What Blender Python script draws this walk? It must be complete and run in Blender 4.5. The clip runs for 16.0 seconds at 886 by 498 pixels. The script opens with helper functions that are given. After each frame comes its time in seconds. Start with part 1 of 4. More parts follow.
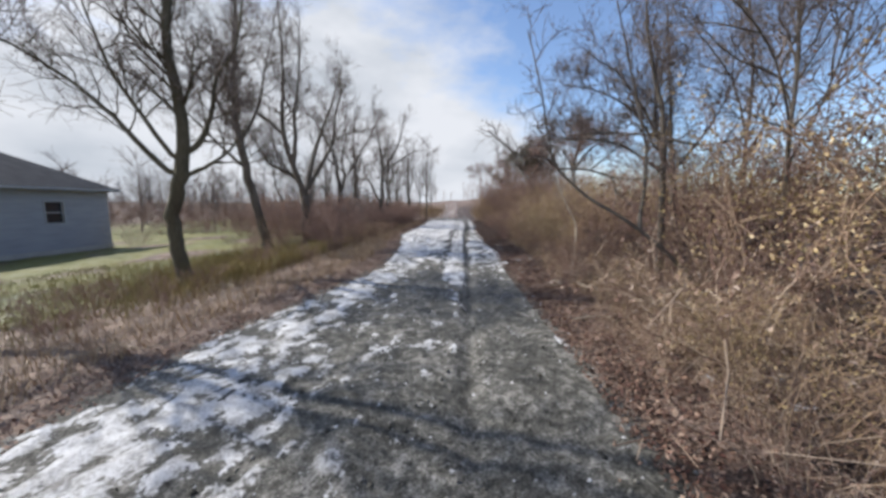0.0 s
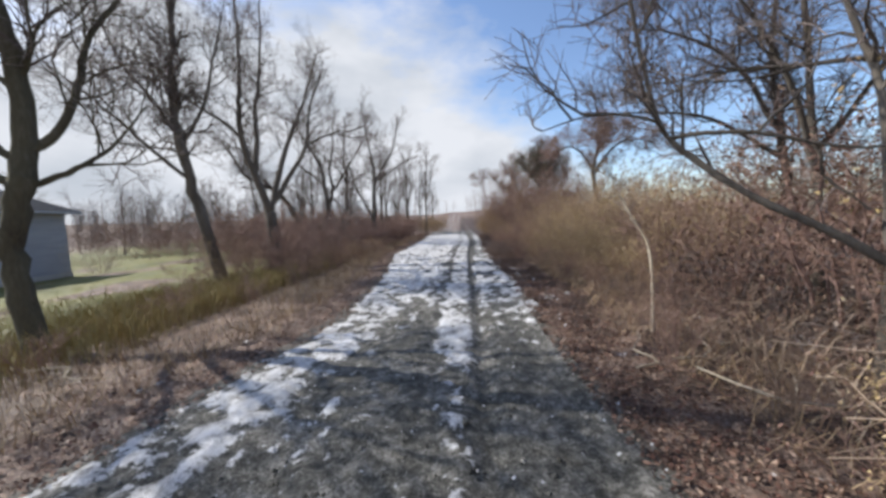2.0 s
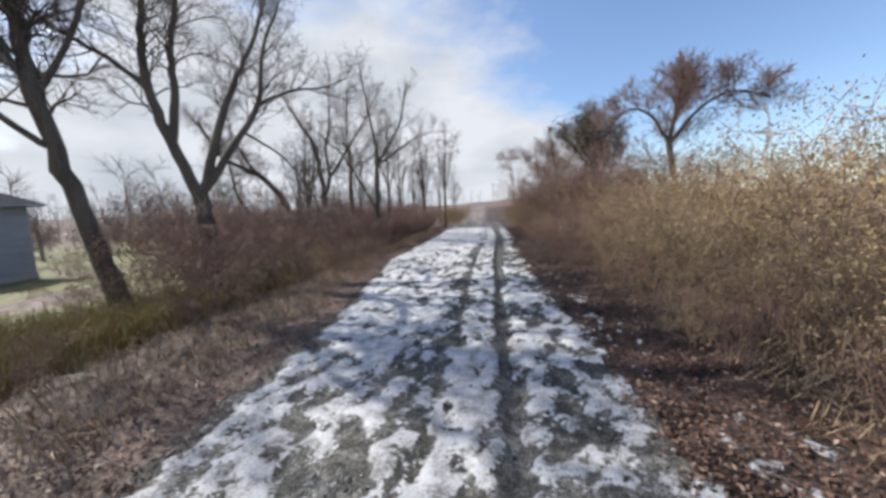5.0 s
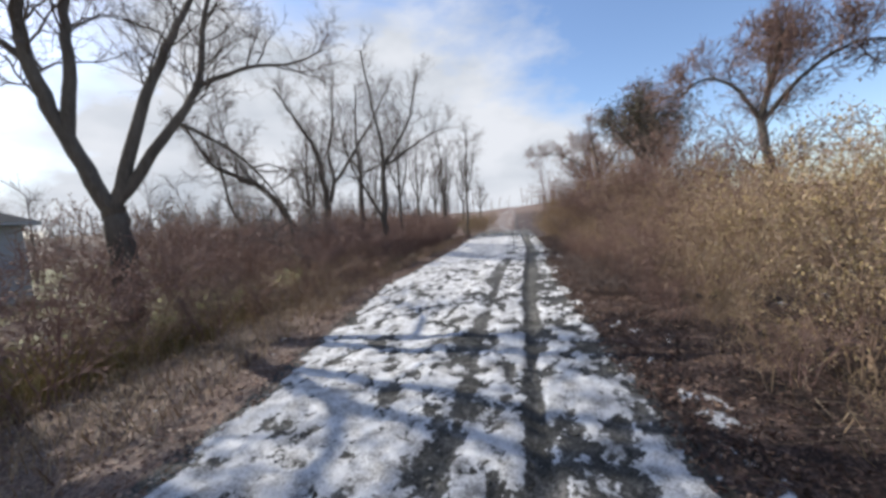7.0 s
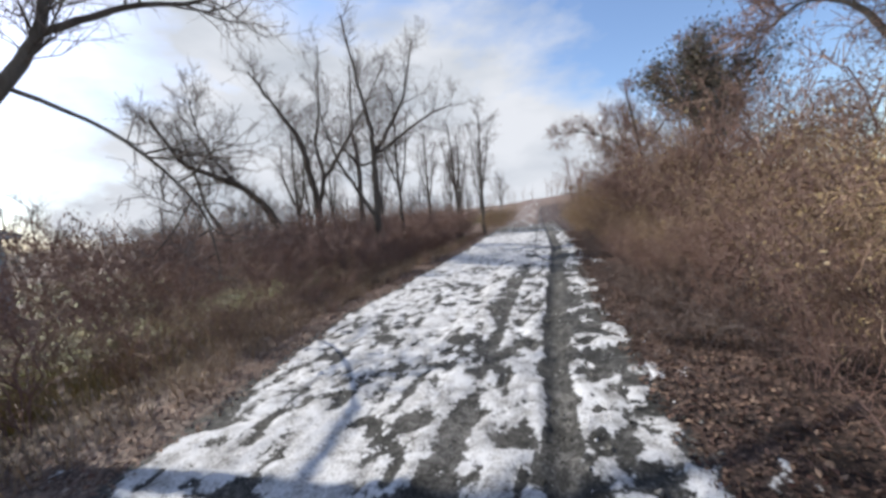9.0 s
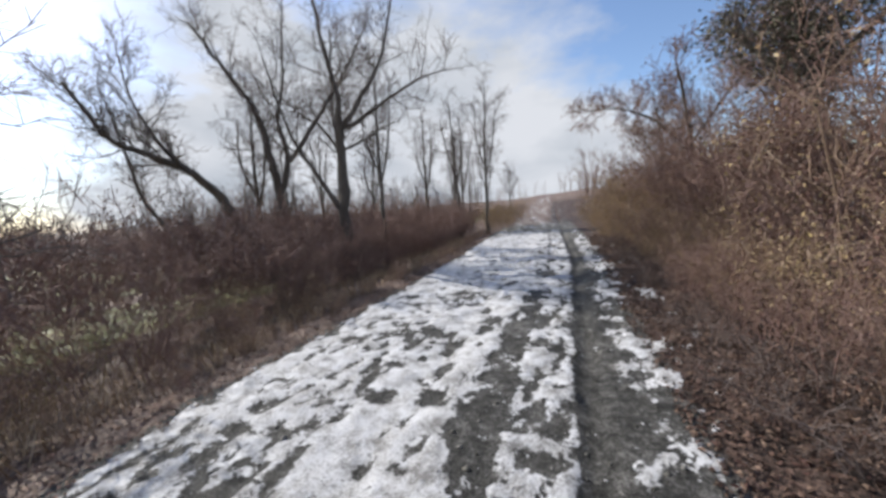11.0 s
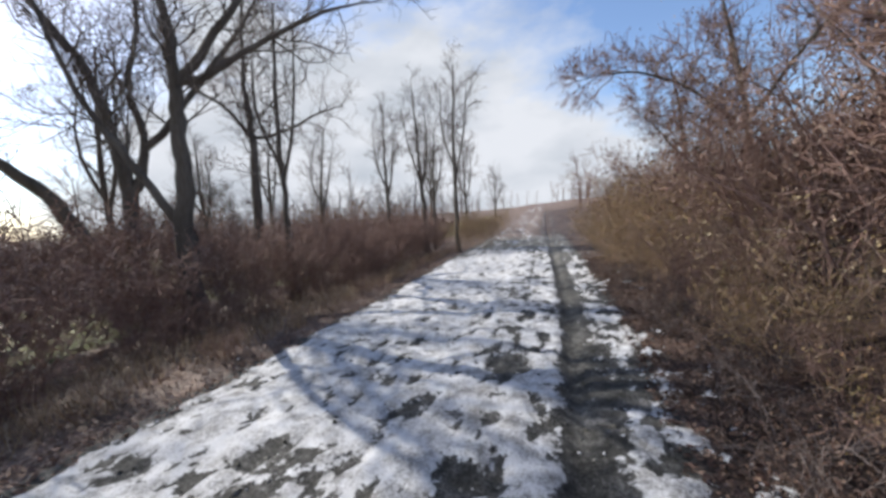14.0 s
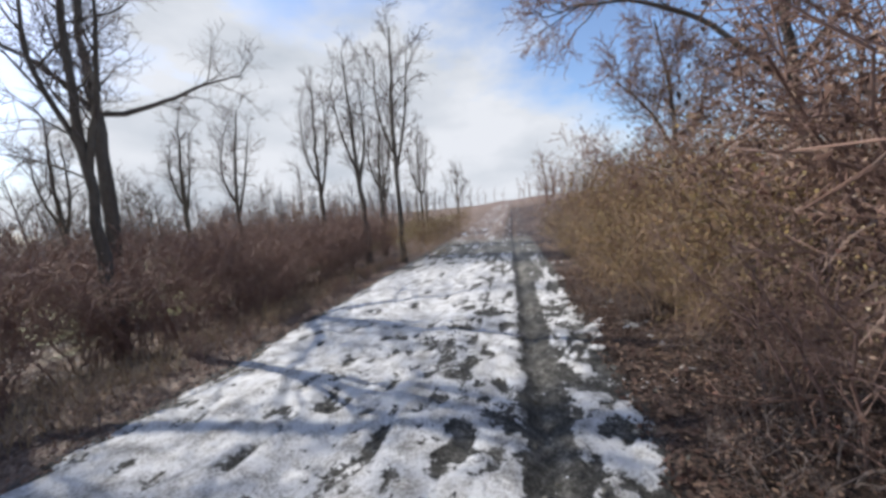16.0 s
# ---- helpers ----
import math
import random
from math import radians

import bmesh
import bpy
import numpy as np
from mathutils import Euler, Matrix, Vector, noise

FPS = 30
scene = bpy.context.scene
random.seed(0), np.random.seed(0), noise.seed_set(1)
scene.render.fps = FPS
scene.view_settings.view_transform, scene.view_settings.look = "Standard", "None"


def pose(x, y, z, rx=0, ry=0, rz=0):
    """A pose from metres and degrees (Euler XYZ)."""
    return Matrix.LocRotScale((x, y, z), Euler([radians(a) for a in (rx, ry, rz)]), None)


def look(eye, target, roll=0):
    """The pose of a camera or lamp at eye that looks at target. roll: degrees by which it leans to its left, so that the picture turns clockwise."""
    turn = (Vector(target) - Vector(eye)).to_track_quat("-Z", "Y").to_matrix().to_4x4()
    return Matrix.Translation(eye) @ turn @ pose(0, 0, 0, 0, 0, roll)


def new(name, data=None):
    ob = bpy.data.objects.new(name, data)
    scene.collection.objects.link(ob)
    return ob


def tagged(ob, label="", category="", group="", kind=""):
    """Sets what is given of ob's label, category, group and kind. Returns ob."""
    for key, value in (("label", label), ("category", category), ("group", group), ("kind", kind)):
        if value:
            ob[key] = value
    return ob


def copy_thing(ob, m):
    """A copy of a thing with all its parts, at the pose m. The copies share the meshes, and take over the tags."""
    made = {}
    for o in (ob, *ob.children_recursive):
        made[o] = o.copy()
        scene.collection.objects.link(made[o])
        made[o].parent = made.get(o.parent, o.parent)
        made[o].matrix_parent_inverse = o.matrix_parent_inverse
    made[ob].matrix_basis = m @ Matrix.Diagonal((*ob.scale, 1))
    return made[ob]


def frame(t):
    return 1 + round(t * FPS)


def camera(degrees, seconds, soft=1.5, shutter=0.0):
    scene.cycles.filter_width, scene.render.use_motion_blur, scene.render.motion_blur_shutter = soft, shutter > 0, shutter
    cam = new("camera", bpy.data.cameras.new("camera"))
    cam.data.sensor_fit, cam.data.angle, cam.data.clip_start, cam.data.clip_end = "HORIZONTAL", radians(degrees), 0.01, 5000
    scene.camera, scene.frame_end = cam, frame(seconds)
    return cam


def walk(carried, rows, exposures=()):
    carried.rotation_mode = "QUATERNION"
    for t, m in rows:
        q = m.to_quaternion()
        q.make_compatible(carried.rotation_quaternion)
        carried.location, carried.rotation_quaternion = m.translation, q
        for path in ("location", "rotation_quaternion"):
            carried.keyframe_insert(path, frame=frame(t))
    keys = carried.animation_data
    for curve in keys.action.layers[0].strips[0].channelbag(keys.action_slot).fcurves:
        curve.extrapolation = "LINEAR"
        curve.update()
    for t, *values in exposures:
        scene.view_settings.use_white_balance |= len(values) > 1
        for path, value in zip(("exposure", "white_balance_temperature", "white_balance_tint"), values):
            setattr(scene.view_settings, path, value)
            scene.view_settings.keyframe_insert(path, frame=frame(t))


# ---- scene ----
cam = camera(104.8, 16.0, soft=3.3)
PATH = [
    (0, (0.0, 0.0, 1.5), (-0.08, 1.982, 1.241), 0.0),
    (0.5, (0.044, 0.699, 1.506), (-0.07, 2.68, 1.253), -2.7),
    (1, (0.029, 1.367, 1.521), (-0.071, 3.356, 1.342), -0.3),
    (1.5, (0.089, 2.127, 1.531), (-0.1, 4.112, 1.373), -4.1),
    (2, (0.059, 2.87, 1.525), (-0.047, 4.858, 1.335), -1.7),
    (2.5, (0.144, 3.591, 1.503), (0.051, 5.575, 1.261), -3.0),
    (3, (0.091, 4.315, 1.493), (-0.044, 6.285, 1.179), -0.6),
    (3.5, (0.13, 4.995, 1.496), (-0.012, 6.975, 1.25), -2.8),
    (4, (0.091, 5.654, 1.5), (-0.138, 7.628, 1.273), -1.1),
    (6.5, (0.234, 9.096, 1.491), (-0.103, 11.05, 1.227), -4.9),
    (7, (0.225, 9.732, 1.506), (-0.2, 11.677, 1.313), -3.6),
    (7.5, (0.299, 10.363, 1.467), (-0.163, 12.302, 1.295), -4.0),
    (8, (0.3, 11.067, 1.479), (-0.197, 12.988, 1.231), -4.6),
    (8.5, (0.366, 11.662, 1.466), (-0.192, 13.572, 1.259), -6.1),
    (11, (0.22, 15.139, 1.502), (-0.4, 17.025, 1.258), -4.4),
    (11.5, (0.337, 15.75, 1.485), (-0.277, 17.636, 1.225), -6.8),
    (12, (0.322, 16.363, 1.496), (-0.306, 18.246, 1.249), -4.1),
    (12.5, (0.447, 17.014, 1.493), (-0.111, 18.92, 1.25), -5.5),
    (13, (0.405, 17.676, 1.49), (-0.218, 19.559, 1.226), -5.2),
    (13.5, (0.491, 18.393, 1.495), (-0.069, 20.298, 1.246), -8.7),
    (14, (0.438, 19.059, 1.444), (-0.145, 20.962, 1.247), -3.9),
    (14.5, (0.594, 19.744, 1.503), (0.065, 21.666, 1.345), -4.5),
    (15, (0.586, 20.455, 1.473), (0.152, 22.394, 1.242), -4.1),
    (15.5, (0.624, 21.044, 1.436), (0.148, 22.975, 1.219), -6.2),
    (16, (0.588, 21.731, 1.468), (0.171, 23.674, 1.247), -5.0),
]
walk(cam, [(t, look(eye, target, roll)) for t, eye, target, roll in PATH], [(0, 0.42), (8.5, 0.42), (11.3, 0.28), (12.7, 0.28), (14.2, 0.42), (16, 0.42)])


# ---- light: a low spring sun from beyond the tree row, and a half clouded sky ----
SUN_FROM = Vector((-0.78, 0.215, 0.59)).normalized()
sun = new("sun", bpy.data.lights.new("sun", "SUN"))
sun.data.energy, sun.data.angle, sun.data.color = 5.0, radians(0.55), (1.0, 0.95, 0.87)
sun.matrix_world = look(SUN_FROM * 50, (0, 0, 0))

world = bpy.data.worlds.new("sky")
scene.world = world
world.use_nodes = True
wn, wl = world.node_tree.nodes, world.node_tree.links
sky = wn.new("ShaderNodeTexSky")
sky.sky_type, sky.sun_disc = "NISHITA", False
sky.sun_elevation = math.asin(SUN_FROM.z)
sky.sun_rotation = math.atan2(SUN_FROM.x, SUN_FROM.y)
sky.air_density, sky.dust_density, sky.ozone_density = 1.0, 0.6, 2.0
coord = wn.new("ShaderNodeTexCoord")
squash = wn.new("ShaderNodeMapping")
squash.inputs["Scale"].default_value = (1.0, 1.0, 2.2)
squash.inputs["Location"].default_value = (0.35, 0.1, 0.2)
clouds = wn.new("ShaderNodeTexNoise")
clouds.inputs["Scale"].default_value, clouds.inputs["Detail"].default_value, clouds.inputs["Roughness"].default_value = 1.7, 7.0, 0.58
side = wn.new("ShaderNodeVectorMath")
side.operation = "DOT_PRODUCT"
side.inputs[1].default_value = (-0.52, 1.09, -0.30)
cover = wn.new("ShaderNodeMath")
cover.operation = "ADD"
shift = wn.new("ShaderNodeMath")
shift.operation = "SUBTRACT"
shift.inputs[1].default_value = 0.86
edge = wn.new("ShaderNodeValToRGB")
edge.color_ramp.elements[0].position, edge.color_ramp.elements[1].position = 0.42, 0.60
billow = wn.new("ShaderNodeTexNoise")
billow.inputs["Scale"].default_value, billow.inputs["Detail"].default_value = 4.0, 6.0
tone = wn.new("ShaderNodeValToRGB")
tone.color_ramp.elements[0].position, tone.color_ramp.elements[1].position = 0.30, 0.62
tone.color_ramp.elements[0].color, tone.color_ramp.elements[1].color = (4.0, 4.35, 4.9, 1), (5.75, 5.95, 6.4, 1)
blend = wn.new("ShaderNodeMix")
blend.data_type = "RGBA"
wl.new(coord.outputs["Generated"], squash.inputs["Vector"])
wl.new(squash.outputs["Vector"], clouds.inputs["Vector"])
wl.new(squash.outputs["Vector"], billow.inputs["Vector"])
wl.new(coord.outputs["Generated"], side.inputs[0])
wl.new(clouds.outputs["Fac"], cover.inputs[0])
# Unseen cloud bank behind the camera, added as fill for camera-facing sides.
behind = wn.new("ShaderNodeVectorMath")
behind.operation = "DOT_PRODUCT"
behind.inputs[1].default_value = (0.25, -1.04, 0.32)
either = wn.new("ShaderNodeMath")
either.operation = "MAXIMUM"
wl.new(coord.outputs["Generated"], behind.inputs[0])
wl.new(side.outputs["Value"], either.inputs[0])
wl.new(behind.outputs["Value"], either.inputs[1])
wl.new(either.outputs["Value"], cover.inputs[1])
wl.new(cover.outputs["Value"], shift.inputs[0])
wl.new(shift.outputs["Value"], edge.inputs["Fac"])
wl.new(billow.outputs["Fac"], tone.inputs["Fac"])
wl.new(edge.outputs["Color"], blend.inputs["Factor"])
bright = wn.new("ShaderNodeVectorMath")
bright.operation = "MULTIPLY"
bright.inputs[1].default_value = (1.34, 1.36, 1.46)
wl.new(sky.outputs["Color"], bright.inputs[0])
wl.new(bright.outputs["Vector"], blend.inputs["A"])
wl.new(tone.outputs["Color"], blend.inputs["B"])
wl.new(blend.outputs["Result"], wn["Background"].inputs["Color"])
wn["Background"].inputs["Strength"].default_value = 0.106


# ---- materials ----
def surface(name, colours, size=4.0, rough=0.85, bump=0.4, fine=40.0, spread=0.0, per_piece=False, stretch=(1, 1, 1)):
    """A rough natural surface: colours mixed by a coarse and a fine noise, or piece by piece, with relief."""
    m = bpy.data.materials.new(name)
    m.use_nodes = True
    n, l = m.node_tree.nodes, m.node_tree.links
    bsdf = n["Principled BSDF"]
    bsdf.inputs["Roughness"].default_value = rough
    bsdf.inputs["Specular IOR Level"].default_value = 0.25
    tc, mp = n.new("ShaderNodeTexCoord"), n.new("ShaderNodeMapping")
    mp.inputs["Scale"].default_value = stretch
    l.new(tc.outputs["Object"], mp.inputs["Vector"])
    coarse, grain = n.new("ShaderNodeTexNoise"), n.new("ShaderNodeTexNoise")
    coarse.inputs["Scale"].default_value, grain.inputs["Scale"].default_value = size, fine
    coarse.inputs["Detail"].default_value = grain.inputs["Detail"].default_value = 5.0
    l.new(mp.outputs["Vector"], coarse.inputs["Vector"])
    l.new(mp.outputs["Vector"], grain.inputs["Vector"])
    ramp = n.new("ShaderNodeValToRGB")
    for i, c in enumerate(colours):
        at = (0.30 + 0.42 * i / (len(colours) - 1)) if not per_piece else i / (len(colours) - 1)
        if i < 2:
            e = ramp.color_ramp.elements[i]
            e.position = at
        else:
            e = ramp.color_ramp.elements.new(at)
        e.color = (*c, 1)
    if per_piece:
        geo = n.new("ShaderNodeNewGeometry")
        l.new(geo.outputs["Random Per Island"], ramp.inputs["Fac"])
    else:
        both = n.new("ShaderNodeMath")
        both.operation = "MULTIPLY_ADD"
        both.inputs[1].default_value = 0.35
        l.new(grain.outputs["Fac"], both.inputs[0])
        half = n.new("ShaderNodeMath")
        half.operation = "MULTIPLY"
        half.inputs[1].default_value = 0.65
        l.new(coarse.outputs["Fac"], half.inputs[0])
        l.new(half.outputs["Value"], both.inputs[2])
        l.new(both.outputs["Value"], ramp.inputs["Fac"])
    l.new(ramp.outputs["Color"], bsdf.inputs["Base Color"])
    if bump:
        b = n.new("ShaderNodeBump")
        b.inputs["Strength"].default_value, b.inputs["Distance"].default_value = bump, 0.02
        l.new(grain.outputs["Fac"], b.inputs["Height"])
        l.new(b.outputs["Normal"], bsdf.inputs["Normal"])
    return m


BARK = surface("bark", [(0.05, 0.042, 0.036), (0.11, 0.095, 0.08), (0.17, 0.15, 0.13)], 3.0, 0.9, 0.9, 30.0, stretch=(1, 1, 0.25))
MOSSY = surface("mossy_bark", [(0.05, 0.042, 0.034), (0.09, 0.082, 0.055), (0.15, 0.135, 0.11)], 2.5, 0.95, 0.9, 28.0, stretch=(1, 1, 0.3))
TWIG = surface("twig_bark", [(0.085, 0.068, 0.062), (0.15, 0.12, 0.11), (0.23, 0.19, 0.175)], per_piece=True, bump=0)
BRUSH = surface("brush_twigs", [(0.11, 0.069, 0.050), (0.265, 0.177, 0.122), (0.34, 0.247, 0.172), (0.18, 0.112, 0.084), (0.42, 0.33, 0.245)], per_piece=True, bump=0)
BRAMBLE = surface("bramble_canes", [(0.10, 0.062, 0.048), (0.24, 0.16, 0.115), (0.44, 0.35, 0.26), (0.16, 0.096, 0.074), (0.13, 0.08, 0.06)], per_piece=True, bump=0)
RUSSET = surface("russet_twigs", [(0.16, 0.096, 0.076), (0.25, 0.158, 0.126), (0.20, 0.132, 0.118), (0.33, 0.232, 0.184)], per_piece=True, bump=0)
PALE = surface("pale_stem", [(0.24, 0.20, 0.15), (0.36, 0.31, 0.24), (0.46, 0.41, 0.33)], 5.0, 0.85, 0.5, 40.0, stretch=(1, 1, 0.3))
STRAW = surface("dry_grass", [(0.26, 0.175, 0.10), (0.38, 0.28, 0.17), (0.17, 0.105, 0.065), (0.48, 0.39, 0.27)], per_piece=True, bump=0)
GREEN = surface("lawn_grass", [(0.085, 0.105, 0.024), (0.17, 0.17, 0.045), (0.25, 0.215, 0.07), (0.13, 0.145, 0.036)], per_piece=True, bump=0)
LEAF = surface("fallen_leaves", [(0.14, 0.085, 0.064), (0.23, 0.148, 0.11), (0.31, 0.215, 0.165), (0.16, 0.088, 0.072), (0.44, 0.35, 0.28), (0.105, 0.068, 0.056)], per_piece=True, bump=0)
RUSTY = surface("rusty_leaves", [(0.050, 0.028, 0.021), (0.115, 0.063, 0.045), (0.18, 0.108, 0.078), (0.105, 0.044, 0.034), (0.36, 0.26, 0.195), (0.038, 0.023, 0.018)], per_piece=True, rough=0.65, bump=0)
# Darkest leaf mix, for litter and brambles along the thicket side.
DARK_LEAF = surface("dark_leaves", [(0.036, 0.022, 0.017), (0.07, 0.041, 0.031), (0.11, 0.068, 0.05), (0.070, 0.033, 0.027), (0.24, 0.165, 0.12), (0.026, 0.018, 0.015)], per_piece=True, rough=0.6, bump=0)
OLIVE = surface("olive_grass", [(0.24, 0.19, 0.075), (0.34, 0.27, 0.12), (0.15, 0.125, 0.045), (0.28, 0.22, 0.085), (0.19, 0.115, 0.06)], per_piece=True, bump=0)
TAN = surface("withered_leaves", [(0.38, 0.27, 0.14), (0.50, 0.385, 0.225), (0.19, 0.125, 0.07), (0.41, 0.31, 0.15), (0.29, 0.22, 0.10), (0.58, 0.47, 0.31)], per_piece=True, bump=0)
IVY = surface("ivy_leaves", [(0.065, 0.068, 0.042), (0.105, 0.10, 0.066), (0.17, 0.135, 0.10)], per_piece=True, rough=0.6, bump=0)
SIDING = surface("siding_paint", [(0.24, 0.25, 0.28), (0.29, 0.30, 0.33), (0.33, 0.34, 0.365)], 0.8, 0.7, 0.15, 12.0, stretch=(1, 1, 6))
SHINGLE = surface("roof_shingles", [(0.028, 0.03, 0.036), (0.045, 0.047, 0.054), (0.065, 0.066, 0.074)], 2.0, 0.9, 0.6, 18.0)
TRIM = surface("grey_trim", [(0.30, 0.31, 0.33), (0.36, 0.37, 0.39), (0.40, 0.41, 0.43)], 2.0, 0.6, 0.1)
CONCRETE = surface("concrete", [(0.28, 0.27, 0.25), (0.36, 0.35, 0.33), (0.42, 0.41, 0.39)], 1.5, 0.9, 0.5)
GLASS = bpy.data.materials.new("window_glass")
GLASS.use_nodes = True
GLASS.node_tree.nodes["Principled BSDF"].inputs["Base Color"].default_value = (0.02, 0.025, 0.03, 1)
GLASS.node_tree.nodes["Principled BSDF"].inputs["Roughness"].default_value = 0.06


def ground_material():
    """Mud and grit, leaf litter, lawn and old snow, laid by the ground's own masks."""
    m = bpy.data.materials.new("ground")
    m.use_nodes = True
    n, l = m.node_tree.nodes, m.node_tree.links
    bsdf = n["Principled BSDF"]
    bsdf.inputs["Specular IOR Level"].default_value = 0.3
    tc = n.new("ShaderNodeTexCoord")

    def noise_at(scale, detail=6.0, rough=0.6):
        t = n.new("ShaderNodeTexNoise")
        t.inputs["Scale"].default_value, t.inputs["Detail"].default_value, t.inputs["Roughness"].default_value = scale, detail, rough
        l.new(tc.outputs["Object"], t.inputs["Vector"])
        return t.outputs["Fac"]

    def ramp_of(fac, *stops):
        r = n.new("ShaderNodeValToRGB")
        for i, (at, c) in enumerate(stops):
            e = r.color_ramp.elements[i] if i < 2 else r.color_ramp.elements.new(at)
            e.position, e.color = at, (*c, 1)
        l.new(fac, r.inputs["Fac"])
        return r.outputs["Color"]

    def calc(op, a, b):
        k = n.new("ShaderNodeMath")
        k.operation = op
        for i, v in enumerate((a, b)):
            if isinstance(v, (int, float)):
                k.inputs[i].default_value = v
            else:
                l.new(v, k.inputs[i])
        return k.outputs["Value"]

    def mask(name, ragged, scale, lo, hi):
        a = n.new("ShaderNodeAttribute")
        a.attribute_name = name
        v = calc("ADD", a.outputs["Fac"], calc("MULTIPLY", calc("SUBTRACT", noise_at(scale), 0.5), ragged))
        r = n.new("ShaderNodeMapRange")
        r.inputs["From Min"].default_value, r.inputs["From Max"].default_value = lo, hi
        l.new(v, r.inputs["Value"])
        return r.outputs["Result"]

    def mixed(fac, a, b):
        x = n.new("ShaderNodeMix")
        x.data_type = "RGBA"
        l.new(fac, x.inputs["Factor"])
        l.new(a, x.inputs["A"])
        l.new(b, x.inputs["B"])
        return x.outputs["Result"]

    grit = noise_at(55.0, 8.0, 0.7)
    mud = ramp_of(calc("ADD", calc("MULTIPLY", grit, 0.42), calc("ADD", calc("MULTIPLY", noise_at(11.0, 4.0, 0.7), 0.33), calc("MULTIPLY", noise_at(2.2), 0.25))), (0.425, (0.026, 0.025, 0.021)), (0.485, (0.084, 0.081, 0.070)), (0.53, (0.165, 0.158, 0.140)), (0.58, (0.34, 0.325, 0.30)))
    soak = n.new("ShaderNodeAttribute")
    soak.attribute_name = "wet"
    soaked = n.new("ShaderNodeMix")
    soaked.data_type, soaked.blend_type = "RGBA", "MULTIPLY"
    soaked.inputs["B"].default_value = (0.52, 0.52, 0.54, 1)
    l.new(soak.outputs["Fac"], soaked.inputs["Factor"])
    l.new(mud, soaked.inputs["A"])
    mud = soaked.outputs["Result"]
    leafy = calc("ADD", calc("MULTIPLY", noise_at(38.0, 8.0, 0.75), 0.6), calc("MULTIPLY", noise_at(2.0), 0.4))
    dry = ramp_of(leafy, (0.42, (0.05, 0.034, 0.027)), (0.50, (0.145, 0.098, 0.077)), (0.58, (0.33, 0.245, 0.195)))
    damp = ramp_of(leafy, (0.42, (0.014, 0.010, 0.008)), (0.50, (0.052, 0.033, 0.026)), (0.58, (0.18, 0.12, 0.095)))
    # Litter turns darker on the thicket side, fully so past y 12.
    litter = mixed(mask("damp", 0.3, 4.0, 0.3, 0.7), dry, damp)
    lawn = ramp_of(calc("ADD", calc("MULTIPLY", noise_at(24.0), 0.4), calc("MULTIPLY", noise_at(0.35), 0.6)), (0.38, (0.06, 0.075, 0.02)), (0.50, (0.14, 0.14, 0.04)), (0.62, (0.20, 0.175, 0.06)))
    snow = ramp_of(calc("ADD", calc("MULTIPLY", grit, 0.5), calc("MULTIPLY", noise_at(6.0), 0.5)), (0.41, (0.25, 0.24, 0.228)), (0.485, (0.53, 0.525, 0.52)), (0.56, (0.74, 0.74, 0.745)))
    m_litter = mask("litter", 0.7, 9.0, 0.40, 0.60)
    m_lawn = mask("lawn", 0.5, 3.0, 0.35, 0.65)
    m_snow = mask("snow", 1.7, 24.0, 0.43, 0.60)
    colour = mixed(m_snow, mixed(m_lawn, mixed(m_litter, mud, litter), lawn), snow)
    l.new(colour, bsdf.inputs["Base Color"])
    wet = n.new("ShaderNodeMapRange")
    wet.inputs["From Min"].default_value, wet.inputs["From Max"].default_value = 0.40, 0.60
    wet.inputs["To Min"].default_value, wet.inputs["To Max"].default_value = 0.62, 0.92
    l.new(noise_at(2.2), wet.inputs["Value"])
    l.new(wet.outputs["Result"], bsdf.inputs["Roughness"])
    b = n.new("ShaderNodeBump")
    b.inputs["Strength"].default_value, b.inputs["Distance"].default_value = 0.9, 0.045
    l.new(calc("ADD", calc("MULTIPLY", grit, 0.6), calc("MULTIPLY", noise_at(14.0), 0.8)), b.inputs["Height"])
    l.new(b.outputs["Normal"], bsdf.inputs["Normal"])
    return m


# ---- the lie of the land ----
rng = np.random.default_rng(7)
LATTICE = rng.random((256, 256))


def value_noise(x, y):
    xi, yi = np.floor(x).astype(int), np.floor(y).astype(int)
    fx, fy = x - xi, y - yi
    fx, fy = fx * fx * (3 - 2 * fx), fy * fy * (3 - 2 * fy)
    a, b = LATTICE[xi % 256, yi % 256], LATTICE[(xi + 1) % 256, yi % 256]
    c, d = LATTICE[xi % 256, (yi + 1) % 256], LATTICE[(xi + 1) % 256, (yi + 1) % 256]
    return (a * (1 - fx) + b * fx) * (1 - fy) + (c * (1 - fx) + d * fx) * fy


def fractal(x, y, octaves=4):
    total, gain, s = 0.0, 0.5, 1.0
    for i in range(octaves):
        total = total + gain * value_noise(x * s + 17.3 * i, y * s + 9.1 * i)
        gain, s = gain * 0.55, s * 2.03
    return total / (1 - 0.55**octaves) * 0.9


def ease(v, lo, hi):
    k = np.clip((v - lo) / (hi - lo), 0, 1)
    return k * k * (3 - 2 * k)


def rut_line(y):
    """The wheel rut that the track follows."""
    return np.interp(y, [-5, 3, 8, 17, 20, 24, 30, 40, 120], [0.0, 0.05, 0.22, 0.32, 0.48, 0.62, 0.55, 0.4, 0.4])


def left_edge(y):
    return np.interp(y, [-5, 3, 6, 8, 12, 17, 24, 40], [-3.0, -2.9, -2.35, -2.05, -2.3, -3.1, -3.12, -3.0])


def right_edge(y):
    return np.interp(y, [-5, 3, 8, 11, 14, 20, 26], [1.3, 1.2, 0.98, 1.05, 0.85, 0.66, 0.8])


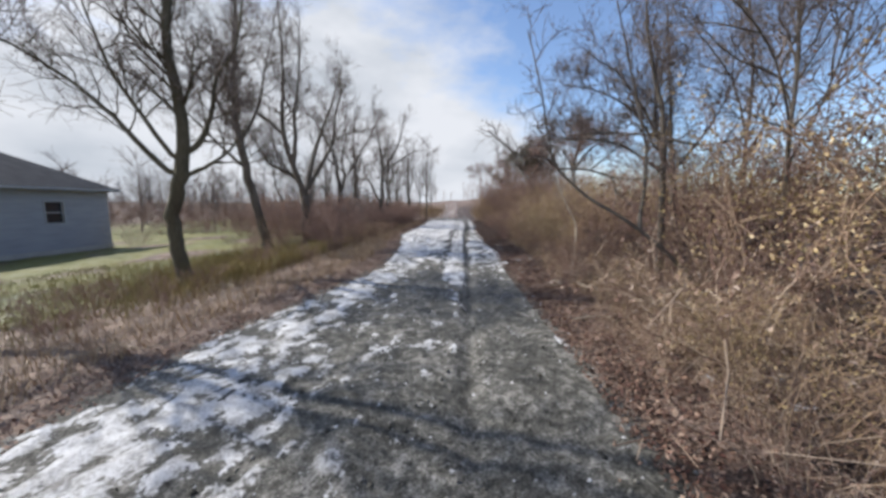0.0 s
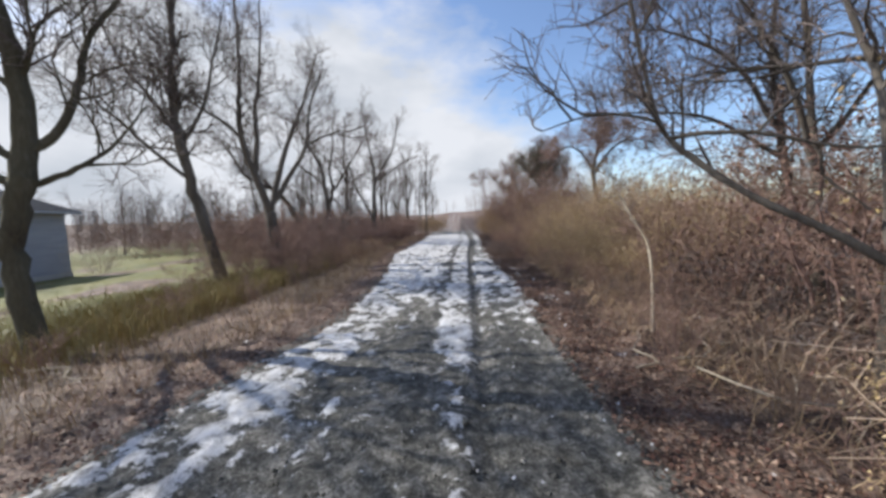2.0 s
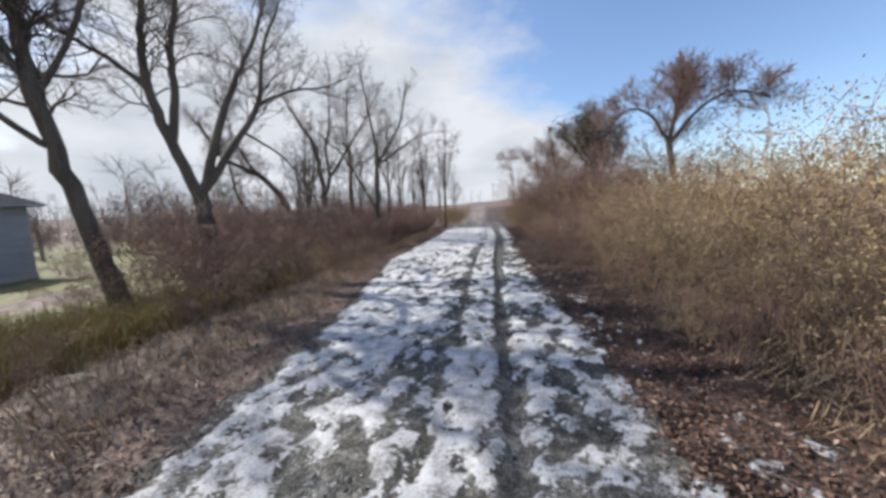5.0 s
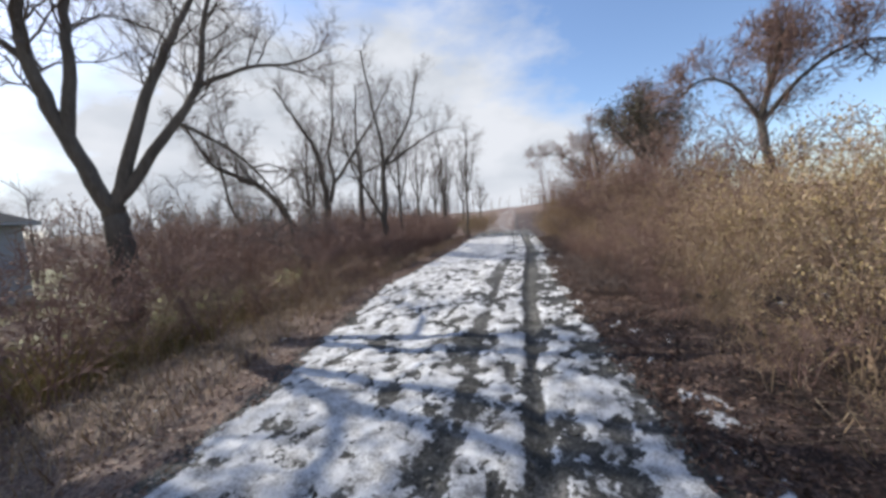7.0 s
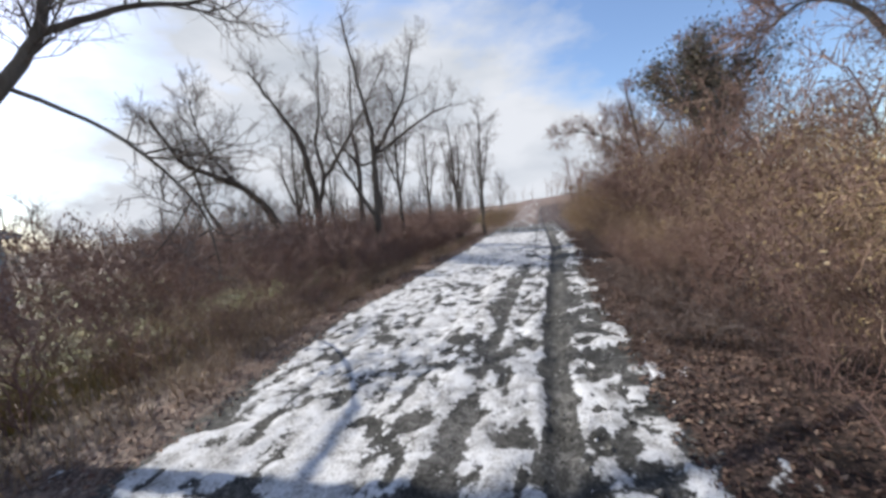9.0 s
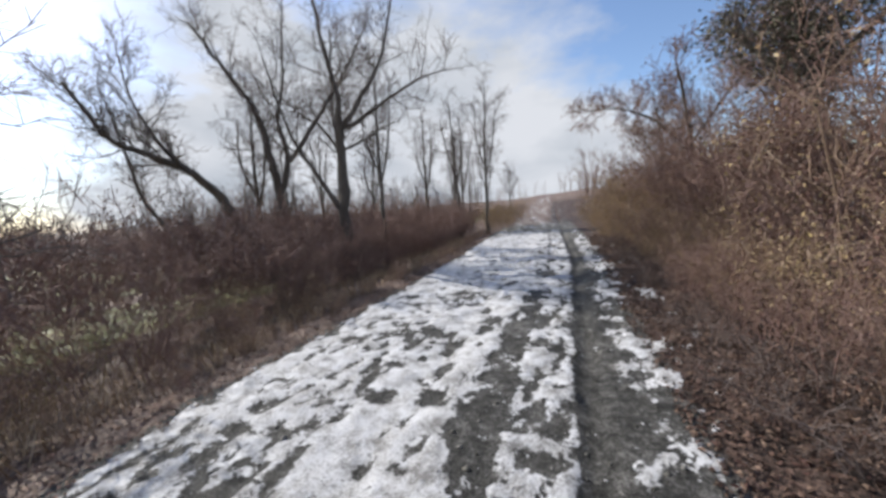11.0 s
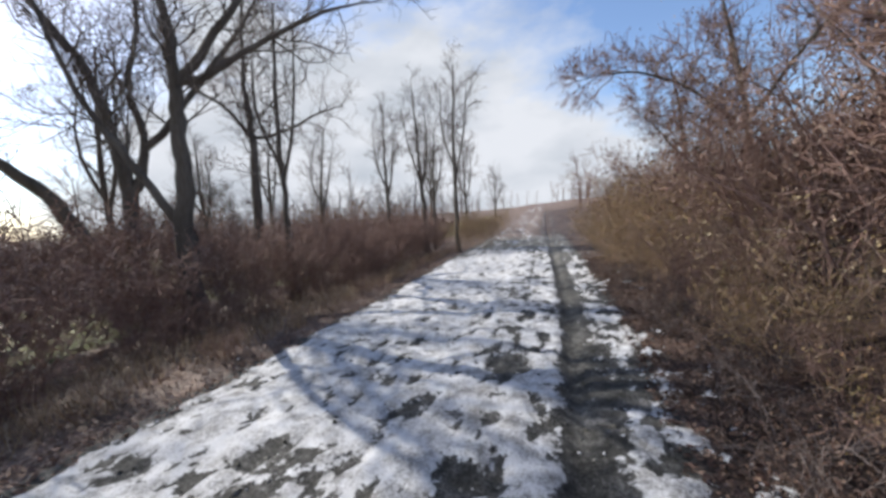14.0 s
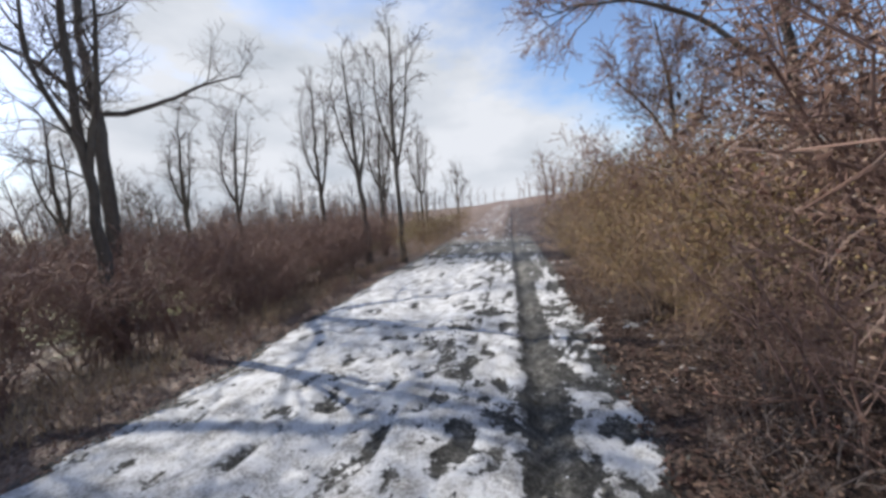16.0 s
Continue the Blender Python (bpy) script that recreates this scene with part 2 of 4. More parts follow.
def snow_cover(x, y):
    """How fully old snow covers the track, 0 to 1."""
    u = x - rut_line(y)
    le, re = left_edge(y), right_edge(y)
    wob = (fractal(x * 0.8 + 40, y * 0.5) - 0.45) * 0.5
    late = ease(y, 5.5, 10.5)
    later = ease(y, 14, 17)
    worn = ease(y, 14.5, 16) * (1 - ease(y, 20, 22.5))
    strip_w = np.interp(y, [0, 3, 5, 8, 11, 16, 30], [2.1, 1.6, 0.9, 0.8, 1.4, 2.35, 2.4])
    strip = ease(u, le - 0.12, le + 0.15) * (1 - ease(u + wob * 0.6, le + strip_w - 0.15, le + strip_w + 0.25))
    strip = strip * np.interp(y, [0, 3, 5, 8, 11, 16], [0.66, 0.64, 0.60, 0.66, 0.84, 0.97]) * (1 - 0.08 * worn + 0.06 * ease(y, 21, 23))
    mid = ease(u, le + 0.3, le + 0.7) * (1 - ease(u, -0.60, -0.40)) * (0.26 + 0.33 * ease(y, 7.6, 10.4) - 0.08 * later - 0.04 * worn + 0.22 * ease(y, 20.5, 23))
    track = ease(u, -0.60, -0.42) * (1 - ease(u, -0.07, 0.02)) * (0.30 + 0.50 * ease(y, 4.5, 7.5) + 0.06 * ease(y, 6, 8))
    gap = 0.06 + 0.16 * ease(y, 13, 17)
    right = ease(u, gap, gap + 0.08) * (1 - ease(u + wob * 0.8, re - 0.15, re + 0.25)) * (0.15 + 0.57 * ease(y, 6.3, 9.2) - 0.10 * worn)
    far = ease(y, 28, 35) * 0.6
    verge = ease(u, re - 0.1, re + 0.1) * (1 - ease(u, re + 0.35, re + 0.8)) * 0.26 * late
    return np.maximum.reduce([strip, mid, track, right, verge]) * (1 - far)


def height_at(x, y, detail=True):
    x, y = np.asarray(x, float), np.asarray(y, float)
    le, re = left_edge(y) + rut_line(y), right_edge(y) + rut_line(y)
    z = np.interp(-x, [2.3, 3.2, 4.5, 6.2, 9, 14, 22, 60, 3000], [0.0, -0.05, -0.22, -0.42, -0.65, -0.95, -1.3, -2.0, -2.0])
    z = z + np.interp(x, [0.9, 1.8, 3.0, 5.0, 9, 40, 3000], [0.0, 0.03, 0.12, 0.35, 0.6, 0.8, 0.8])
    out = ease(np.maximum(le - x, x - re), -0.1, 0.9)
    z = z + (fractal(x * 0.55, y * 0.55) - 0.45) * 0.22 * out
    z = z + ease(y, 34, 125) * 2.9
    r = np.hypot(x, y - 10)
    z = z + ease(r, 160, 700) * (1.5 + 5 * fractal(x * 0.006 + 3, y * 0.006 + 8, 3))
    if detail:
        u = x - rut_line(y)
        on = (1 - out)
        z = z - on * 0.05 * np.exp(-(((u - 0.08) / 0.09) ** 2))
        z = z - on * 0.03 * np.exp(-(((u + 1.35) / 0.22) ** 2))
        z = z + on * 0.02 * np.exp(-(((u + 0.75) / 0.3) ** 2))
        z = z + (fractal(x * 5.5, y * 5.5) - 0.45) * (0.045 + 0.03 * out)
        z = z - on * 0.018 * footprints(x, y)
        z = z + (fractal(x * 13 + 5, y * 13) - 0.45) * 0.03
    return z


def footprints(x, y):
    """Two trails of boot prints trodden into the snow."""
    u, total = x - rut_line(y), 0.0
    for lane, step, first in ((-0.27, 0.72, 8.6), (-1.75, 0.68, 13.2), (-1.1, 0.75, 16.1)):
        k = np.round((y - first) / step)
        side = np.where(k % 2 == 0, 0.10, -0.10)
        jitter = 0.07 * np.sin(k * 12.9 + lane * 31)
        dy = y - first - k * step - jitter
        du = u - lane - side - jitter * 0.6
        print_here = np.exp(-((du / 0.055) ** 4) - (dy / 0.15) ** 4)
        total = total + print_here * (y > first) * (y < 30)
    return np.clip(total, 0, 1)


def snow_mask(x, y):
    n = 0.38 * fractal(x * 2.6 + 11, y * 1.7 + 3, 4) + 0.62 * fractal(x * 10.5, y * 7.0, 3)
    n = 0.5 + (n - 0.45) * 2.3
    thawed = ease(fractal(x * 8.5 + 70, y * 5.5 + 9, 2), 0.60, 0.69) * ease(y, 10, 14) * (1 - 0.45 * ease(y, 21, 23))
    return np.clip((snow_cover(x, y) - n) * 1.6 + 0.5 - 0.9 * footprints(x, y) - 0.7 * thawed, 0, 1)


def mesh_of(name, verts, faces, smooth=True):
    """A mesh from an array of corners and one of triangles or quads."""
    me = bpy.data.meshes.new(name)
    k = faces.shape[1]
    me.vertices.add(len(verts))
    me.vertices.foreach_set("co", np.ascontiguousarray(verts, np.float32).ravel())
    me.loops.add(faces.size)
    me.loops.foreach_set("vertex_index", np.ascontiguousarray(faces, np.int32).ravel())
    me.polygons.add(len(faces))
    me.polygons.foreach_set("loop_start", np.arange(0, faces.size, k, dtype=np.int32))
    me.polygons.foreach_set("loop_total", np.full(len(faces), k, np.int32))
    if smooth:
        me.polygons.foreach_set("use_smooth", np.ones(len(faces), bool))
    me.update(calc_edges=True)
    return me


def spaced(*runs):
    return np.unique(np.round(np.concatenate([np.linspace(a, b, c) for a, b, c in runs]), 4))


def build_ground():
    gx = spaced((-2600, -300, 14), (-300, -40, 30), (-40, -9, 32), (-9, -3.6, 34), (-3.6, 2.2, 108), (2.2, 7, 26), (7, 40, 20), (40, 300, 14), (300, 2600, 14))
    gy = spaced((-2600, -60, 20), (-60, -3, 20), (-3, 0, 20), (0, 27, 440), (27, 70, 130), (70, 300, 36), (300, 2600, 24))
    X, Y = np.meshgrid(gx, gy, indexing="ij")
    x, y = X.ravel(), Y.ravel()
    s = snow_mask(x, y)
    near = (np.abs(x) < 12) & (y > -6) & (y < 90)
    s = np.where(near, s, 0)
    z = np.where(near, height_at(x, y), height_at(x, y, False)) + ease(s, 0.35, 0.8) * 0.022
    nx, ny = len(gx), len(gy)
    i = np.arange(nx * ny).reshape(nx, ny)
    quads = np.stack([i[:-1, :-1], i[1:, :-1], i[1:, 1:], i[:-1, 1:]], -1).reshape(-1, 4)
    me = mesh_of("ground", np.stack([x, y, z], -1), quads)
    u = x - rut_line(y)
    litter = np.maximum(ease(-(u - left_edge(y)), -0.15, 0.35), ease(u - right_edge(y), -0.25, 0.25))
    litter = np.maximum(litter, 0.30 * ease(u, 0.25, 0.9))
    litter = np.maximum(litter, 0.62 * ease(y, 31, 40))
    lawn = ease(-x - 1.8 * (1 - ease(y, 3, 7)), 6.0, 8.5) * ease(fractal(x * 0.3, y * 0.3), 0.15, 0.5) + ease(-x, 3.6, 6) * 0.45 * (1 - ease(y, 9, 13)) * ease(y, 4, 8)
    away = ease(np.hypot(x, y - 10), 45, 80)
    lawn, litter = lawn * (1 - 0.85 * away), np.maximum(litter, away)
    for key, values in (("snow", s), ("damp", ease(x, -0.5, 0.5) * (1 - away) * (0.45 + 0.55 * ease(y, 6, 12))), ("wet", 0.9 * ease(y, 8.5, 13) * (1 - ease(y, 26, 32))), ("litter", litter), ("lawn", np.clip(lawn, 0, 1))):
        a = me.attributes.new(key, "FLOAT", "POINT")
        a.data.foreach_set("value", values.astype(np.float32))
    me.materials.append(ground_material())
    return tagged(new("ground", me), "muddy track with melting snow between leaf-strewn verges and lawn", "ground", kind="structure")


ground = build_ground()


# ---- builders ----
def tubes(lines, sides):
    """Tapered tubes round polylines: lines of (points, first radius, last radius), as corners and quads."""
    groups = {}
    for pts, ra, rb in lines:
        groups.setdefault(len(pts), []).append((pts, ra, rb))
    vs, fs, base = [], [], 0
    for count, some in groups.items():
        p = np.array([s[0] for s in some], float)
        ra, rb = np.array([s[1] for s in some]), np.array([s[2] for s in some])
        k = np.linspace(0, 1, count)
        r = ra[:, None] * (1 - k) + rb[:, None] * k
        t = np.gradient(p, axis=1)
        t /= np.linalg.norm(t, axis=-1, keepdims=True) + 1e-9
        ref = np.where(np.abs(t[:, :1, 2:3]) > 0.8, np.array([1.0, 0, 0]), np.array([0, 0, 1.0]))
        u = np.cross(t, np.broadcast_to(ref, t.shape))
        u /= np.linalg.norm(u, axis=-1, keepdims=True) + 1e-9
        v = np.cross(t, u)
        ang = np.arange(sides) * 2 * np.pi / sides
        ring = np.cos(ang)[:, None] * u[:, :, None, :] + np.sin(ang)[:, None] * v[:, :, None, :]
        vert = p[:, :, None, :] + r[:, :, None, None] * ring
        m = len(some)
        idx = base + np.arange(m * count * sides).reshape(m, count, sides)
        nxt = np.roll(idx, -1, axis=2)
        quad = np.stack([idx[:, :-1], nxt[:, :-1], nxt[:, 1:], idx[:, 1:]], -1)
        vs.append(vert.reshape(-1, 3))
        fs.append(quad.reshape(-1, 4))
        base += m * count * sides
    return np.concatenate(vs), np.concatenate(fs)


def part(name, me, material, parent, label=""):
    """Links a mesh as one part under its thing."""
    if isinstance(me, bmesh.types.BMesh):
        bm, me = me, bpy.data.meshes.new(name)
        bm.to_mesh(me)
        bm.free()
    if not me.materials:
        me.materials.append(material)
    ob = new(name, me)
    ob.parent = parent
    if label:
        ob["label"] = label
    return ob


def curve_through(points, steps=4):
    """A smooth line through control points."""
    p = np.array(points, float)
    q = np.vstack([2 * p[0] - p[1], p, 2 * p[-1] - p[-2]])
    out = []
    for i in range(1, len(q) - 2):
        for s in np.linspace(0, 1, steps, endpoint=False):
            a, b, c, d = q[i - 1], q[i], q[i + 1], q[i + 2]
            out.append(0.5 * (2 * b + (c - a) * s + (2 * a - 5 * b + 4 * c - d) * s * s + (3 * b - a - 3 * c + d) * s**3))
    out.append(p[-1])
    return np.array(out)


def unit(v):
    return v / (np.linalg.norm(v) + 1e-9)


def shoots(r, line, radius, count, length, lo=0.25, up=0.25, spread=0.9, n=5, crook=0.10, size=0.5):
    """Side shoots along a line: each a crooked polyline with its radii."""
    made = []
    line = np.asarray(line)
    for i in range(count):
        k = lo + (1 - lo) * (i + r.random()) / count
        f = k * (len(line) - 1)
        j = min(int(f), len(line) - 2)
        at = line[j] + (line[j + 1] - line[j]) * (f - j)
        along = unit(line[j + 1] - line[j])
        away = unit(np.cross(along, r.normal(size=3)))
        d = unit(along * (1 - 0.45 * spread) + away * spread + np.array([0, 0, up]))
        size_here = length * (1.15 - 0.65 * k) * (0.6 + 0.8 * r.random())
        pts, here = [at], at
        for s in range(n - 1):
            d = unit(d + r.normal(size=3) * crook * 2 + np.array([0, 0, up * 0.25]))
            here = here + d * size_here / (n - 1)
            pts.append(here)
        made.append((np.array(pts), radius * size * (1.1 - 0.6 * k), radius * size * 0.25))
    return made


def tree(name, label, stems, seed, bark=None, dense=1.0, reach=1.0, fine=0.006, group="", twig=None):
    """A bare tree: stems of (control points, first radius, last radius), the first of them the trunk; side branches and twigs grow from these."""
    r = np.random.default_rng(seed)
    bark, twig = bark or BARK, twig or TWIG
    foot = np.array(stems[0][0][0], float)
    root = new(name)
    root.location = foot
    tagged(root, label, "tree", group)
    branches, twigs, lines = [], [], []
    for i, (pts, ra, rb) in enumerate(stems):
        sturdy = 1.1 if foot[0] < 0 else 0.9
        ra, rb = ra * sturdy, rb * sturdy
        line = curve_through(np.array(pts, float) - foot, 5)
        line[1:-1] += r.normal(size=(len(line) - 2, 3)) * ra * 0.12
        if lines:
            wood = np.vstack([0.5 * (w[:-1] + w[1:]) for w in lines] + lines)
            line[0] = wood[np.argmin(((wood - line[0]) ** 2).sum(1))]
        lines.append(line)
        if i == 0:
            flare = np.interp(np.linspace(0, 1, len(line)), [0, 0.12, 1], [1.35, 1.0, 1.0])
            v, f = tubes([(line, ra, rb)], 10)
            ring = np.repeat(np.arange(len(line)), 10)
            c = line[ring]
            v = c + (v - c) * (flare[ring] * (1 + 0.08 * r.normal(size=len(v))))[:, None]
            part("trunk", mesh_of("trunk", v, f), bark, root)
        else:
            part("limb", mesh_of("limb", *tubes([(line, ra, rb)], 7)), bark, root)
        span = np.linalg.norm(np.diff(line, axis=0), axis=1).sum()
        if i == 0 and rb > 0.1:
            continue
        lo = 0.42 if i == 0 else 0.28
        branches += shoots(r, line, max(rb, 0.025), max(3, int(2.4 * span * dense)), 1.5 * reach, lo, 0.30, 0.85, 6, 0.13, 0.85 if foot[0] < 0 else 0.65)
    small = []
    for b in branches:
        small += shoots(r, b[0], max(b[1], 0.012), int(5 * dense) + 1, 0.75 * reach, 0.2, 0.2, 0.8, 4, 0.14, 0.6)
    for s in small:
        twigs += shoots(r, s[0], max(s[1], fine), int(3 * dense) + 1, 0.34 * reach, 0.2, 0.15, 0.8, 2, 0.15, 0.8)
    for b in branches:
        part("branch", mesh_of("branch", *tubes([b], 5)), bark, root)
    v1, f1 = tubes([(p, max(a, fine), fine * 0.6) for p, a, _ in small], 3)
    v2, f2 = tubes([(p, max(a * 0.7, fine * 0.8), fine * 0.5) for p, a, _ in twigs], 3)
    tagged(part("crown", mesh_of("crown", np.vstack([v1, v2]), np.vstack([f1, f2 + len(v1)])), twig, root), kind="stuff")
    return root, lines, [b[0] for b in branches], [s[0] for s in small]


def leaf_cloud(r, centres, size, scatter, flat=0.0):
    """Small folded leaves round the given places, two triangles bent along the midrib each."""
    c = np.asarray(centres) + r.normal(size=(len(centres), 3)) * scatter
    n = len(c)
    a = r.normal(size=(n, 3))
    a[:, 2] *= 1 - flat
    a /= np.linalg.norm(a, axis=1, keepdims=True)
    b = np.cross(a, r.normal(size=(n, 3)) * np.array([1 - 0.8 * flat, 1 - 0.8 * flat, 1]))
    b /= np.linalg.norm(b, axis=1, keepdims=True) + 1e-9
    s = size * (0.6 + 0.8 * r.random((n, 1)))
    lift = np.cross(a, b) * s * 0.25
    v = np.stack([c - a * s * 0.5, c + b * s * 0.27 + lift, c + a * s * 0.5, c - b * s * 0.27 + lift], 1).reshape(-1, 3)
    i = np.arange(n)[:, None] * 4
    f = np.vstack([i + np.array([0, 1, 2]), i + np.array([0, 2, 3])])
    return v, f


def shrub(name, label, seed, tall=1.6, stems=11, wide=0.75, leaves=0, material=None, leaf=None, arch=0.0, twigs_each=4, fine=0.0034, leaf_size=0.034):
    """A bare thicket shrub: stems, side twigs and, where some still hang, withered leaves."""
    r = np.random.default_rng(seed)
    material = material or BRUSH
    root = new(name)
    tagged(root, label, "shrub", "shrubs along the track" if name == "shrub" else "")
    main, side_twigs, small = [], [], []
    for i in range(stems):
        a = r.random() * 2 * np.pi
        base = np.array([np.cos(a), np.sin(a), 0]) * wide * 0.35 * r.random() ** 0.5
        out = np.array([np.cos(a), np.sin(a), 0]) * wide * (0.3 + 0.9 * r.random())
        h = tall * (0.55 + 0.5 * r.random())
        pts = []
        for k in np.linspace(0, 1, 6):
            p = base + out * k**1.4 + np.array([0, 0, h * (k - arch * k**3)]) + r.normal(size=3) * 0.04 * tall * k
            pts.append(p)
        pts[0][2] = -0.08
        main.append((np.array(pts), 0.010 * (0.7 + 0.6 * r.random()), fine * 1.2))
    for p, a, b in main:
        side_twigs += shoots(r, p, 0.007, 6, 0.42 * tall, 0.12, 0.25, 0.9, 4, 0.16, 0.9)
    for p, a, b in side_twigs:
        small += shoots(r, p, fine * 1.3, twigs_each, 0.17 * tall, 0.1, 0.15, 0.95, 2, 0.2, 0.9)
    for stem in main:
        part("stem", mesh_of("stem", *tubes([stem], 4)), material, root)
    v1, f1 = tubes([(p, a, fine) for p, a, _ in side_twigs], 3)
    v2, f2 = tubes([(p, fine, fine * 0.7) for p, _, _ in small], 3)
    tagged(part("brushwood", mesh_of("brushwood", np.vstack([v1, v2]), np.vstack([f1, f2 + len(v1)])), material, root), kind="stuff")
    if leaves:
        ends = np.array([p[-1] for p, _, _ in small] + [p[1] for p, _, _ in small])
        pick = ends[r.integers(0, len(ends), leaves)]
        tagged(part("foliage", mesh_of("foliage", *leaf_cloud(r, pick, leaf_size, 0.06)), leaf or TAN, root), kind="stuff")
    return root


def blades(r, x, y, tall, lean, width=0.006):
    """Grass stalks as bent, tapering blades standing on the ground."""
    n = len(x)
    z = height_at(x, y)
    a = r.random(n) * 2 * np.pi
    h = tall * (0.5 + 0.8 * r.random(n))
    d = np.stack([np.cos(a), np.sin(a), np.zeros(n)], -1) * (lean * h * (0.3 + r.random(n)))[:, None]
    p0 = np.stack([x, y, z - 0.02], -1)
    p1 = p0 + d * 0.35 + np.array([0, 0, 1]) * (h * 0.6)[:, None]
    p2 = p0 + d + np.array([0, 0, 1]) * (h * (1 - 0.35 * lean))[:, None]
    e = np.stack([-np.sin(a + 0.7), np.cos(a + 0.7), np.zeros(n)], -1) * width
    v = np.stack([p0 - e, p0 + e, p1 - e * 0.8, p1 + e * 0.8, p2 - e * 0.2, p2 + e * 0.2], 1).reshape(-1, 3)
    i = np.arange(n)[:, None] * 6
    return v, np.vstack([i + np.array([0, 1, 3, 2]), i + np.array([2, 3, 5, 4])])


# ---- the tree row beyond the field-side verge ----
BARE = "bare deciduous trees beside the track"
tree("tree", "bare crooked tree with mossy trunk beside the lawn", [
    ([(-6.1, 7.4, -0.5), (-6.3, 7.4, 0.5), (-6.3, 7.4, 1.4), (-6.0, 7.4, 2.25)], 0.14, 0.12),
    ([(-6.1, 7.45, 2.1), (-6.0, 7.5, 2.9), (-6.05, 7.5, 4.0), (-6.1, 7.4, 5.0), (-6.0, 7.5, 6.2), (-6.1, 7.7, 8.6)], 0.135, 0.045),
    ([(-6.0, 7.5, 2.6), (-5.75, 7.7, 2.95), (-5.6, 7.9, 3.6), (-5.55, 8.1, 4.4), (-5.2, 8.4, 5.3), (-5.0, 8.6, 7.0)], 0.065, 0.02),
    ([(-6.2, 7.4, 2.1), (-6.6, 7.1, 2.7), (-7.0, 6.8, 3.4), (-7.5, 6.4, 4.0), (-8.2, 6.0, 4.5)], 0.06, 0.015),
    ([(-6.1, 7.4, 2.4), (-6.5, 7.1, 3.3), (-6.9, 6.9, 4.2), (-7.2, 6.8, 5.4)], 0.05, 0.015),
    ([(-6.1, 7.5, 2.1), (-5.7, 7.8, 2.4), (-5.4, 8.1, 2.75), (-5.1, 8.5, 3.5)], 0.05, 0.012),
], 1, MOSSY, 1.6, 1.05, 0.0045)
tree("tree", "tall bare tree leaning away from the track", [
    ([(-7.3, 13.0, -0.6), (-7.5, 12.9, 0.6), (-7.8, 12.7, 2.5), (-7.9, 12.5, 3.9), (-8.0, 12.5, 5.2), (-7.9, 12.6, 6.8), (-7.8, 12.8, 9.4)], 0.17, 0.05),
    ([(-7.8, 12.6, 2.8), (-8.3, 12.1, 3.5), (-8.9, 11.6, 4.4), (-9.6, 11.0, 5.3)], 0.06, 0.015),
    ([(-7.9, 12.5, 3.9), (-8.3, 12.2, 4.9), (-8.7, 11.7, 5.9), (-9.0, 11.4, 7.4)], 0.055, 0.015),
    ([(-7.9, 12.5, 3.7), (-7.4, 12.9, 5.0), (-7.2, 13.2, 6.4), (-6.9, 13.5, 8.2)], 0.055, 0.015),
], 2, BARK, 1.7, 1.05, 0.005)
tree("tree", "large bare tree forking low into several stems", [
    ([(-6.27, 14.25, -0.75), (-6.37, 14.25, 0.4), (-6.37, 14.25, 1.48), (-6.38, 14.25, 2.04)], 0.21, 0.14),
    ([(-6.39, 14.23, 1.87), (-6.67, 13.95, 3.12), (-6.87, 13.75, 4.22), (-6.87, 13.75, 5.38), (-6.87, 13.95, 6.72), (-6.97, 14.05, 9.33)], 0.12, 0.025),
    ([(-6.62, 13.95, 3.12), (-6.57, 14.05, 4.22), (-6.57, 14.15, 5.28), (-6.37, 14.25, 6.63), (-6.27, 14.35, 8.74)], 0.09, 0.02),
    ([(-6.87, 13.75, 4.22), (-7.27, 13.35, 4.7), (-7.87, 12.85, 5.19), (-8.57, 12.35, 6.15)], 0.055, 0.015),
    ([(-6.35, 14.27, 1.92), (-6.07, 14.65, 3.62), (-5.77, 15.05, 4.8), (-5.47, 15.45, 5.95), (-5.17, 15.95, 7.59)], 0.10, 0.02),
    ([(-6.35, 14.27, 2.02), (-5.77, 14.95, 3.42), (-5.47, 15.35, 4.32), (-5.37, 15.55, 5.57), (-4.97, 15.95, 7.11)], 0.09, 0.02),
    ([(-5.57, 15.35, 4.22), (-4.97, 16.05, 4.75), (-4.37, 16.65, 4.99), (-3.77, 16.95, 5.28)], 0.045, 0.012),
    ([(-5.77, 15.15, 3.52), (-5.17, 15.85, 2.92), (-4.77, 16.45, 1.92), (-4.67, 16.55, 0.88)], 0.03, 0.01),
], 3, BARK, 1.5, 1.05, 0.005)
tree("tree", "broad bare tree with spreading limbs above the hedge", [
    ([(-8.3, 24.5, -0.7), (-8.4, 24.4, 1.0), (-8.35, 24.4, 2.4), (-8.45, 24.3, 3.6), (-8.6, 24.1, 4.9), (-9.1, 23.7, 6.1), (-9.7, 23.2, 7.4)], 0.17, 0.03),
    ([(-8.3, 24.5, 2.3), (-8.1, 24.7, 3.5), (-8.2, 24.6, 4.7), (-8.0, 24.8, 6.0), (-7.8, 25.0, 8.6)], 0.10, 0.02),
    ([(-8.0, 24.8, 3.4), (-7.3, 25.6, 5.0), (-6.6, 26.4, 6.6), (-5.9, 27.0, 8.3)], 0.08, 0.02),
], 4, BARK, 1.3, 1.1, 0.0062, BARE)
